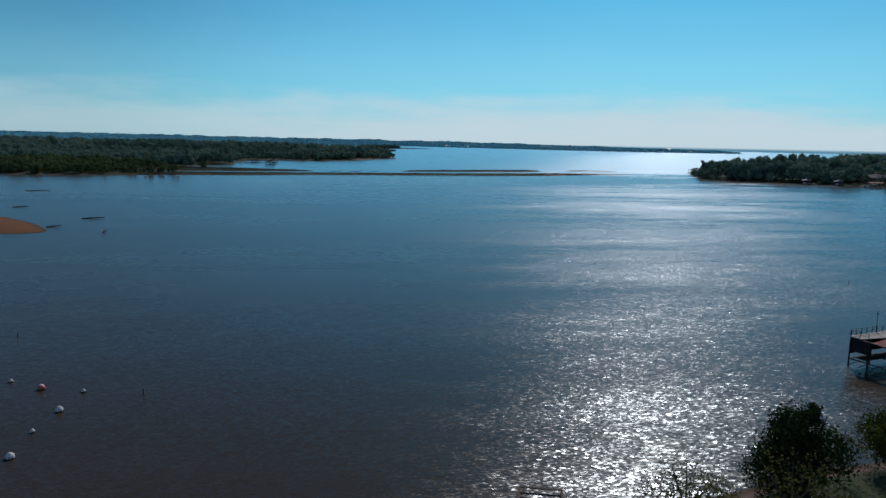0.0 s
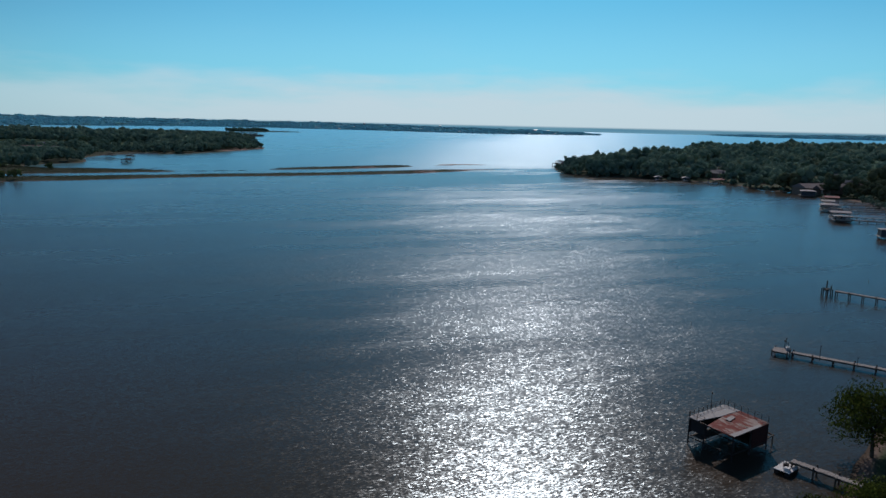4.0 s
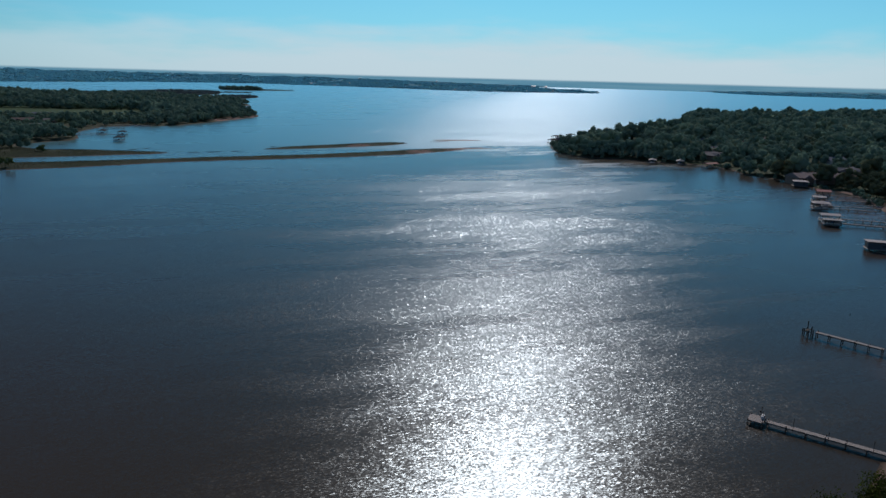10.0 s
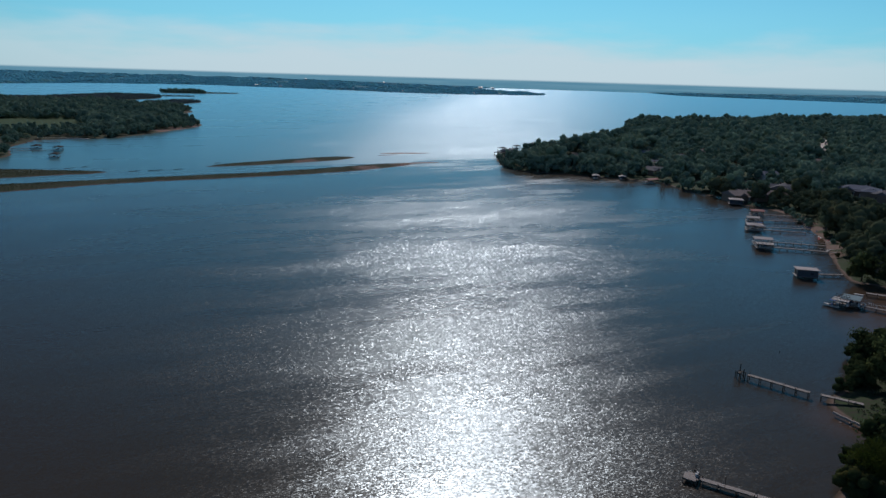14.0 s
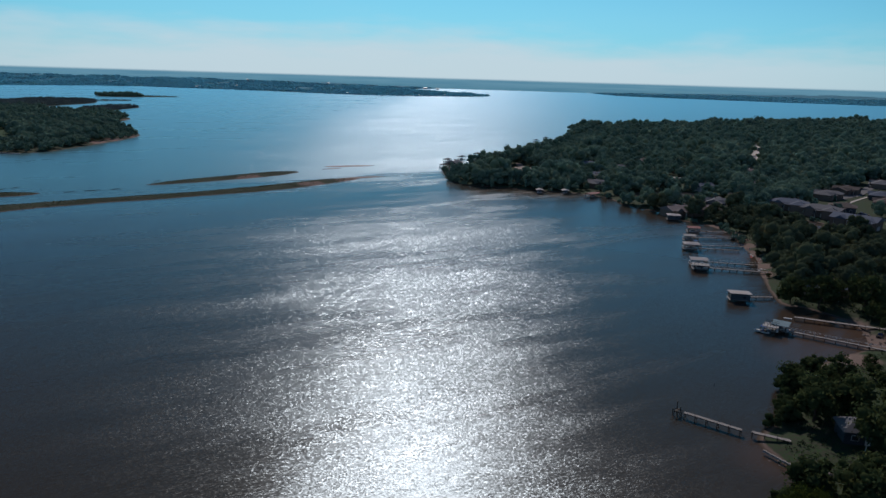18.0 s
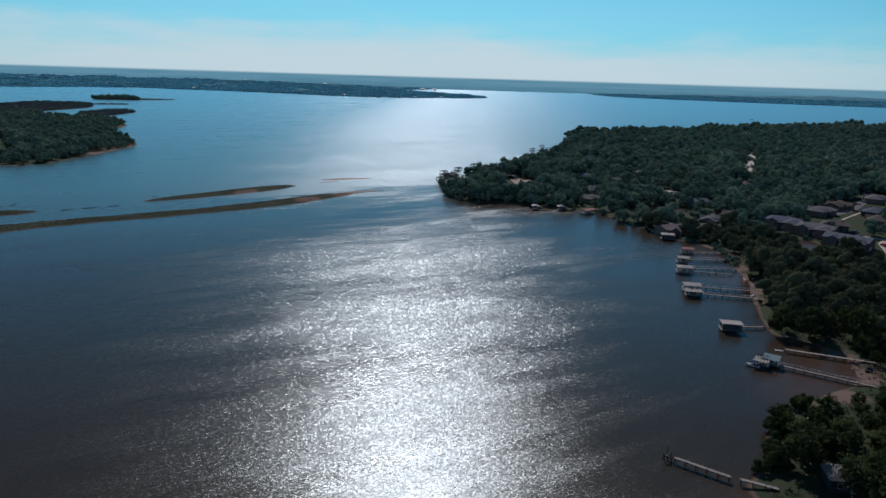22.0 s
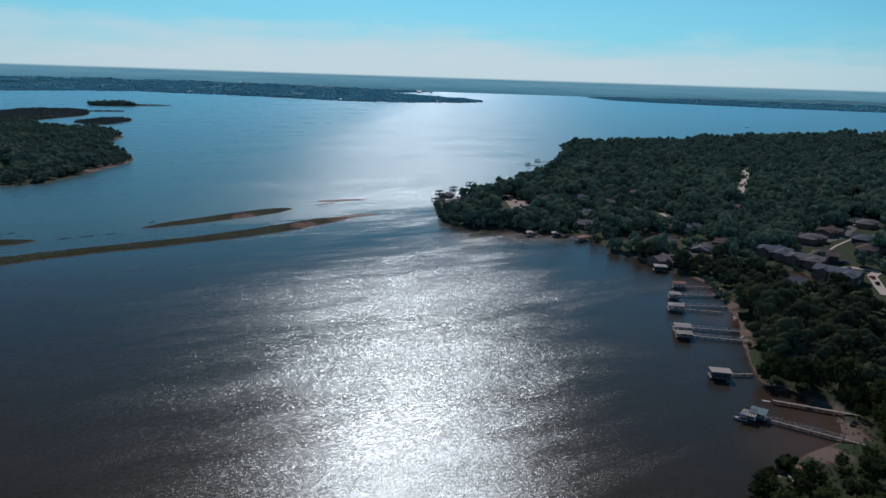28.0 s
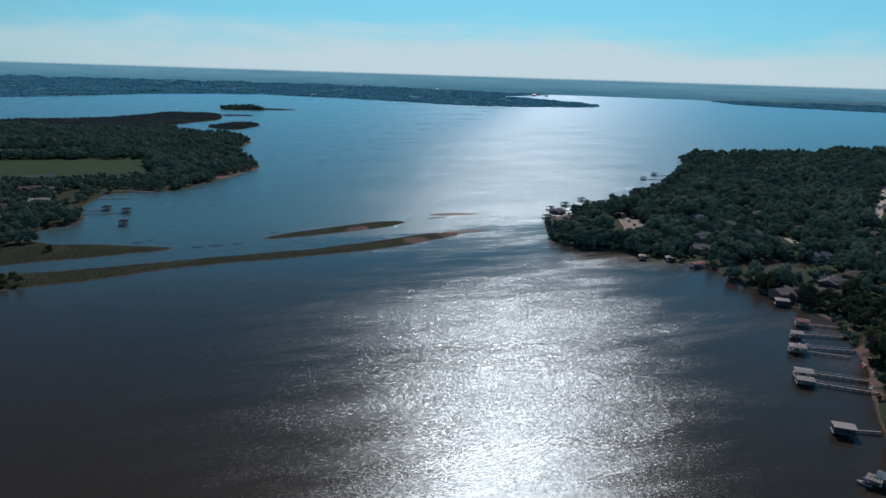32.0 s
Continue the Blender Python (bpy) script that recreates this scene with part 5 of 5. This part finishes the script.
for x, y, a, n in ((-58, 165, 20, 3.0), (-45, 156, 80, 1.6), (-55, 182, 5, 5.0), (-100, 272, 10, 8.0), (-82, 210, 0, 4.0), (8, 468, 12, 7.0), (20, 470, 6, 9.0), (33, 472, 15, 6.0), (-28, 489, 30, 7.0), (-20, 494, 50, 6.0), (60, 500, 20, 5.0), (212, 118, 30, 3.0), (205, 113, 110, 2.6), (213, 127, 70, 2.8), (252, 185, 20, 3.0), (270, 205, 50, 3.5)):
    s = thing("driftwood", x, y, 0.05, a, "dark waterlogged log in the shallows", "log", "driftwood")
    part("trunk", Shell().tube((-n / 2, 0, 0), (n / 2, 0.2, 0.25), 0.16, 0.09, 7), BARK, s)
    part("branch", Shell().tube((0.1 * n, 0.05, 0.1), (0.25 * n, 0.5, 0.8), 0.06, 0.02, 6).tube((-0.2 * n, 0, 0), (-0.1 * n, -0.6, 0.5), 0.06, 0.02, 6), BARK, s)

# marsh grass and reeds on the bars, one mesh for each
def blades(land, x0, x1, y0, y1, gap, low, high, size, name, label, mat=GRASS):
    x, y = jittered(x0, x1, y0, y1, gap, rng)
    d = land.edge(x, y)
    keep = (d > low) & (d < high) & (rng.random(len(x)) < 0.85 + value_noise(x, y, 14.0) * 1.6)
    x, y, d = x[keep], y[keep], d[keep]
    woodland(name, label, mat, [crown(200 + i, 2.2, 1.0, -0.1, 3, 16, 0.35, 0) for i in range(3)], x, y, land.height(x, y, d), rng.uniform(0.5, 1.2, len(x)) * size, rng, "grass")


blades(west, -120, 200, 385, 500, 1.0, 0.8, 60, 0.34, "marsh_grass", "green and brown marsh grass on the mud bars")
blades(bar, 40, 170, 478, 530, 1.0, 1.2, 60, 0.34, "marsh_grass", "green marsh grass on a narrow sandbar")
blades(east, 95, 320, 60, 330, 2.2, 4.0, 16, 0.7, "bank_grass", "rough grass and weeds along the bank", GRASS)


# ---- houses, roads and lots ----
def ribbon(name, pts, width, label, mat=CONCRETE, land=east, lift=0.12, category="road"):
    """A paved strip that lies on the ground."""
    P = []
    for (ax, ay), (bx, by) in zip(pts, pts[1:]):
        n = max(2, int(math.hypot(bx - ax, by - ay) / 4))
        P += [(ax + (bx - ax) * i / n, ay + (by - ay) * i / n) for i in range(n)]
    P = np.array(P + [pts[-1]], float)
    T = np.gradient(P, axis=0)
    T /= np.linalg.norm(T, axis=1)[:, None]
    N = np.stack([-T[:, 1], T[:, 0]], 1) * width / 2
    rows = [P + N * k for k in (-1, -0.33, 0.33, 1)]
    V = np.concatenate([np.column_stack([q, np.maximum.reduce([land.height(r[:, 0], r[:, 1]) for r in rows]) + lift]) for q in rows])
    n = len(P)
    F = [(r * n + i, r * n + i + 1, (r + 1) * n + i + 1, (r + 1) * n + i) for r in range(3) for i in range(n - 1)]
    ob = new(name, raw_mesh(name, V, F, mat))
    return tagged(ob, label, category, "", "structure")


ribbon("road", [(500, 398), (575, 452), (640, 500), (745, 582)], 7.0, "straight pale residential road through the woods")
ribbon("road", [(341, 486), (333, 470), (324, 452), (313, 434)], 17.0, "bare pale sandy lot among trees", LOT)
ribbon("road", [(354, 514), (346, 500), (339, 484)], 5.0, "sandy track to a bare lot", LOT)
ribbon("road", [(600, 352), (650, 380), (690, 404)], 6.0, "pale road in the woods")
ribbon("road", [(362, 192), (376, 204), (392, 217), (404, 221), (400, 232), (388, 236)], 5.0, "curved pale concrete driveway")
ribbon("road", [(396, 251), (416, 260), (437, 268), (462, 275), (488, 281), (505, 276), (530, 268)], 1.5, "narrow pale concrete path past houses")
ribbon("road", [(440, 279), (470, 285), (505, 299), (524, 307), (580, 340), (600, 352)], 6.5, "grey asphalt residential street", ASPHALT)
ribbon("road", [(1010, 620), (1100, 634), (1190, 640)], 12.0, "distant pale cleared strip")
ribbon("road", [(415, 395), (409, 380)], 5.0, "short pale drive by a house")


def house(x, y, rz, L, Wd, h, label, roof=SHINGLE, wall=BRICK, style="hip", rise=2.2, wing=0.0, land=east, group="lakeside houses"):
    z = float(land.height(np.array([x]), np.array([y]))[0])
    ob = thing("house", x, y, z - 0.1, rz, label, "house", group)
    for side in (-1, 1):
        part("wall", Shell().box(0, side * (Wd / 2 - 0.1), h / 2 - 0.3, L, 0.2, h + 0.6), wall, ob)
        part("wall", Shell().box(side * (L / 2 - 0.1), 0, h / 2 - 0.3, 0.2, Wd - 0.4, h + 0.6), wall, ob)
    r = part("roof", roof_shell(L, Wd, h + 0.1, rise, 0.6, style), roof, ob)
    part("chimney", Shell().box(L * 0.22, Wd * 0.12, h + rise * 0.7, 0.7, 0.9, rise * 1.3), BRICK, r)
    n = max(2, int(L / 4.5))
    for side in (-1, 1):
        for i in range(n):
            px = -L / 2 + L * (i + 0.5) / n
            w = part("window", Shell().box(px, side * (Wd / 2 + 0.02), h * 0.55, 1.5, 0.06, 1.2), WHITE, ob)
            part("pane", Shell().box(px, side * (Wd / 2 + 0.055), h * 0.55, 1.3, 0.03, 1.0), GLASS, w)
    for k, (gx, side) in enumerate(((-0.26, -1), (0.12, 1), (0.34, -1))[: 2 + (L > 15) if L > 9 else 0]):
        g = part("gable_roof", roof_shell(Wd * 0.62, Wd * (0.42 + 0.06 * k), h + 0.12, rise * 0.78, 0.35, "gable"), roof, ob)
        g.matrix_local = pose(gx * L, side * Wd * 0.34, 0, 0, 0, 90)
        part("gable_wall", Shell().box(gx * L, side * (Wd * 0.55), h / 2 - 0.1, Wd * (0.40 + 0.06 * k), Wd * 0.18, h + 0.4), wall, ob)
    part("porch_roof", Shell().poly([(-L * 0.1, -Wd / 2 - 2.6, h - 0.5), (L * 0.16, -Wd / 2 - 2.6, h - 0.5), (L * 0.16, -Wd / 2, h - 0.05), (-L * 0.1, -Wd / 2, h - 0.05)], 0.12), roof, ob)
    for px in (-0.09, 0.15):
        part("porch_post", Shell().box(px * L, -Wd / 2 - 2.45, (h - 0.6) / 2, 0.16, 0.16, h - 0.6), WHITE, ob)
    part("door", Shell().box(L * 0.05, -(Wd / 2 + 0.04), 1.1, 1.0, 0.08, 2.1), WHITE, ob)
    part("garage_door", Shell().box(L / 2 + 0.03, -Wd * 0.1, 1.15, 0.08, min(4.6, Wd * 0.5), 2.2), WHITE, ob)
    if wing:
        part("wing_wall", Shell().box(L * 0.28, -Wd / 2 - wing / 2 + 0.1, h / 2 - 0.3, Wd * 0.7, wing, h + 0.6), wall, ob)
        w = part("wing_roof", roof_shell(wing + Wd * 0.5, Wd * 0.7, h + 0.12, rise * 0.85, 0.5, style), roof, ob)
        w.matrix_local = pose(L * 0.28, -Wd / 2 - wing / 2 + Wd * 0.25, 0, 0, 0, 90)
    return ob


HOUSES = [(436, 530, 20, 15, 9, 3.2, SHINGLE, 0), (410, 526, -10, 13, 9, 3.2, SHINGLE, 0), (395, 469, 25, 14, 9, 3.2, SHINGLE_C, 0), (359, 475, 0, 13, 9, 3.2, SHINGLE_B, 0), (599, 691, 15, 15, 9, 3.4, SHINGLE, 0), (300, 470, 30, 12, 8, 3.2, SHINGLE_B, 0), (306, 284, -5, 18, 10, 3.2, SHINGLE_D, 5), (321, 283, 10, 14, 9, 3.0, SHINGLE_D, 4), (330, 272, 25, 12, 8, 3.0, SHINGLE_B, 0), (344, 292, 30, 15, 9, 3.0, SHINGLE, 4), (380, 270, -60, 20, 11, 4.6, SHINGLE_C, 6), (381, 250, -65, 20, 11, 4.6, SHINGLE, 5), (369, 222, -75, 22, 12, 4.8, SHINGLE_C, 6), (400, 250, -60, 14, 10, 4.2, SHINGLE_B, 0), (434, 284, 20, 18, 10, 3.4, SHINGLE, 4), (466, 293, 15, 18, 10, 3.2, SHINGLE_B, 4), (441, 250, 25, 18, 10, 3.4, SHINGLE_B, 5), (466, 268, 25, 16, 10, 3.2, SHINGLE_C, 0), (492, 262, 20, 16, 10, 3.2, SHINGLE_B, 4), (326, 380, 20, 14, 9, 3.2, SHINGLE, 4), (308, 426, 30, 14, 9, 3.0, SHINGLE_B, 0), (342, 400, 0, 12, 8, 3.2, SHINGLE, 0), (356, 412, 10, 13, 9, 3.0, SHINGLE_C, 0), (395, 405, 30, 13, 9, 3.0, SHINGLE, 0), (441, 412, 15, 14, 9, 3.0, SHINGLE_B, 0), (420, 364, 0, 14, 9, 3.0, SHINGLE, 4), (372, 300, 20, 14, 9, 3.0, SHINGLE_B, 4), (490, 440, 0, 13, 9, 3.2, SHINGLE, 0), (235, 149, -30, 13, 8, 3.2, SHINGLE_C, 0), (144, 79, -40, 8, 6, 2.8, SHINGLE, 0), (300, 530, 40, 13, 9, 3.0, SHINGLE, 0), (520, 300, 30, 18, 10, 3.2, SHINGLE, 4)]
for i, (x, y, a, L, Wd, h, roof, wing) in enumerate(HOUSES):
    word = {SHINGLE.name: "grey", SHINGLE_B.name: "brown", SHINGLE_C.name: "blue-grey", SHINGLE_D.name: "pinkish"}[roof.name]
    house(x, y, a, L, Wd, h, f"brick house with a {word} shingle roof among trees" + (", with a wing" if wing else ""), roof, SIDING if i % 4 == 1 else BRICK, "hip" if i % 3 else "gable", 2.0, wing)
for i, (x, y) in enumerate(LOTS):
    house(x, y, (i * 37) % 60 - 20, 13 + i % 3, 8.5, 3.2, "pale-walled house with a grey roof in the woods", (SHINGLE, SHINGLE_D, SHINGLE, SHINGLE_C)[i % 4], (WHITE, BRICK, SIDING)[i % 3], "gable" if i % 2 else "hip", 1.9)
for x, y, a, L, roof in ((-141, 760, 5, 20, SHINGLE), (-122, 768, 5, 14, SHINGLE_C), (-124, 700, 8, 18, SHINGLE_B), (-106, 697, 8, 14, SHINGLE), (-108, 640, 0, 14, GREYROOF), (-126, 616, 0, 13, SHINGLE_B), (-196, 990, 12, 26, SHINGLE)):
    house(x, y, a, L, 9, 3.2, "pale low house among trees in the west cove", roof, BRICK, "gable", 1.8, 0, west, "houses on the west peninsula")

# parked cars on the streets and drives, kayaks and chairs on the beach by the boathouses
def car(x, y, rz, paint, label):
    z = float(east.height(np.array([x]), np.array([y]))[0]) + 0.14
    ob = thing("car", x, y, z, rz, label, "car", "parked cars")
    body = Shell()
    outline = [(-2.2, 0.35), (-2.25, 0.75), (-2.1, 0.95), (0.9, 0.95), (2.1, 0.82), (2.25, 0.6), (2.2, 0.35)]
    body.v += [(px, -0.88, pz) for px, pz in outline] + [(px, 0.88, pz) for px, pz in outline]
    n = len(outline)
    body.f += [tuple(range(n)), tuple(range(2 * n - 1, n - 1, -1))] + [((i + 1) % n, i, n + i, n + (i + 1) % n) for i in range(n)]
    part("body", body, paint, ob)
    roof = [(-1.9, 0.95), (-1.4, 1.45), (0.1, 1.48), (1.0, 0.95)]
    cabin = Shell()
    cabin.v += [(px, -0.78, pz) for px, pz in roof] + [(px, 0.78, pz) for px, pz in roof]
    cabin.f += [(0, 1, 2, 3), (7, 6, 5, 4)] + [((i + 1) % 4, i, 4 + i, 4 + (i + 1) % 4) for i in range(4)]
    part("windows", cabin, GLASS, ob, "dark car windows")
    part("roof", Shell().box(-0.65, 0, 1.49, 1.55, 1.5, 0.05), paint, ob)
    for wx in (-1.35, 1.4):
        for side in (-1, 1):
            part("wheel", Shell().tube((wx, side * 0.92, 0.33), (wx, side * 0.72, 0.33), 0.33, 0.33, 12), DARKMETAL, ob)


for i, (x, y, a) in enumerate(((596, 469, 37), (618, 482, 37), (655, 510, 37), (672, 523, 37), (688, 540, 37), (560, 440, 37), (387, 214, 55), (378, 206, 40), (404, 240, -60), (478, 289, 20), (512, 302, 30), (640, 374, 30), (662, 388, 30), (330, 462, 60), (336, 478, 60), (410, 383, 60))):
    car(x, y, a, (WHITE, DARKMETAL, GREYROOF, REDPAINT, CANVAS)[(i * 3) % 5], ("white car parked on pale concrete", "dark car parked on pale concrete", "silver-grey car parked at a house", "red car parked at the street", "blue car parked at the street")[(i * 3) % 5])
for i, (x, y, a, m) in enumerate(((262.0, 200.5, 40, REDPAINT), (264.0, 202.0, 55, WHITE), (277.5, 218.5, 70, CANVAS), (287.0, 231.0, 30, REDPAINT), (245.5, 183.0, 20, WHITE), (166.0, 103.6, 60, WHITE), (214.0, 121.0, 80, DARKWALL))):
    z = float(east.height(np.array([x]), np.array([y]))[0])
    k = thing("kayak", x, y, z + 0.22, a, {REDPAINT.name: "red plastic kayak pulled up on the mud beach", WHITE.name: "pale kayak lying on the mud beach", CANVAS.name: "blue kayak lying on the mud beach", DARKWALL.name: "dark rowing boat pulled up on the beach"}[m.name], "kayak", "small craft on the beach")
    part("hull", hull(3.6, 0.8, -0.2, 0.14), m, k)
    part("seat", Shell().box(-0.3, 0, 0.14, 0.6, 0.42, 0.08), DARKMETAL, k)
for i, (x, y) in enumerate(((258.5, 193.5), (259.8, 194.6), (271.0, 209.0), (272.2, 210.4), (283.5, 223.5), (291.5, 236.0), (292.5, 237.4))):
    z = float(east.height(np.array([x]), np.array([y]))[0])
    k = thing("lawn_chair", x, y, z, 130 + 40 * (i % 3), "faded red plastic chair on the beach" if i % 2 else "white plastic chair on the beach", "chair", "chairs on the beach")
    m = REDPAINT if i % 2 else WHITE
    part("seat", Shell().box(0, 0, 0.42, 0.5, 0.5, 0.05), m, k)
    part("backrest", Shell().beam((-0.24, 0, 0.44), (-0.36, 0, 0.98), 0.48, 0.05), m, k)
    for px in (-0.2, 0.2):
        for py in (-0.2, 0.2):
            part("leg", Shell().tube((px, py, 0.0), (px, py, 0.40), 0.025, 0.025, 6), m, k)

# seawall and lawn by the broken pier, rocks on the beaches
wall = thing("seawall", 122.5, 78.5, 0, 100, "low pale stone seawall along a lawn", "wall")
for i in range(18):
    part("stone", Shell().box(-6.2 + i * 0.72, 0.6 * math.sin(i * 0.22) - 0.3, 0.62 + 0.04 * (i % 3), 0.68, 0.34, 0.4, (i * 37) % 9 - 4), DECK, wall)
wall = thing("seawall", -67.0, 697.0, 0, 0, "long low pale seawall along the west cove", "wall")
for i in range(22):
    px = i * 2.0
    part("stone", Shell().box(px, -0.012 * (px * px) * 0.5 + 0.1 * (i % 2), 0.35, 1.95, 0.7, 1.1, -0.7 * i * 0.5), CONCRETE, wall)
rock_shapes = []
for k in range(4):
    v, f = ICO[2]
    r = np.random.default_rng(300 + k)
    rock_shapes.append(raw_mesh("rock", v * (0.75 + 0.4 * r.random((len(v), 1))) * (0.5, 0.4, 0.28), f, ROCK))
for i in range(70):
    t = rng.random()
    px, py = ((118 + 8 * t, 88 - 14 * t + rng.normal(0, 1.0)), (200 + 16 * t, 111 + 14 * t + rng.normal(0, 2)), (232 + 60 * t, 172 + 66 * t + rng.normal(0, 1.5)))[i % 3]
    o = new("rock", rock_shapes[i % 4])
    o.matrix_world = pose(px, py, float(east.height(np.array([px]), np.array([py]))[0]) + 0.05, 0, 0, i * 50) @ Matrix.Scale(rng.uniform(0.5, 1.3), 4)
    tagged(o, "brown rock lying on the muddy beach", "rock", "rocks on the beach")

# a launch out on the lake, pale buildings on the skyline
motorboat(1562.0, 1235.0, 0.3, 140, 9.0, "dark launch lying out on the open lake", True, DARKMETAL)
def far_hall(x, y, w, h, label):
    z = float(far_north.height(np.array([x]), np.array([y]))[0])
    b = thing("distant_building", x, y, z, -math.degrees(math.atan2(x, y)), label, "building", "buildings on the far shore")
    part("wall", Shell().box(0, 0, h / 2, w, w * 0.6, h), WHITE, b)
    part("roof", roof_shell(w, w * 0.6, h, w * 0.10, 0.6, "gable"), METALROOF, b)


for x, y, w, h in ((2080, 4105, 24, 11), (2150, 4070, 16, 10), (1560, 4450, 14, 10), (1100, 4650, 14, 10)):
    far_hall(x, y, w, h, "long metal-roofed hall on the far skyline")
for x, y, w, h in ((1020, 2680, 8, 6), (640, 3180, 8, 6), (560, 3300, 12, 7), (900, 2960, 6, 6), (1290, 2600, 6, 6), (1400, 2590, 6, 6), (330, 3520, 10, 7), (760, 3420, 8, 7)):
    far_hall(x, y, w, h, "tiny pale building with a bright roof on the far shore")
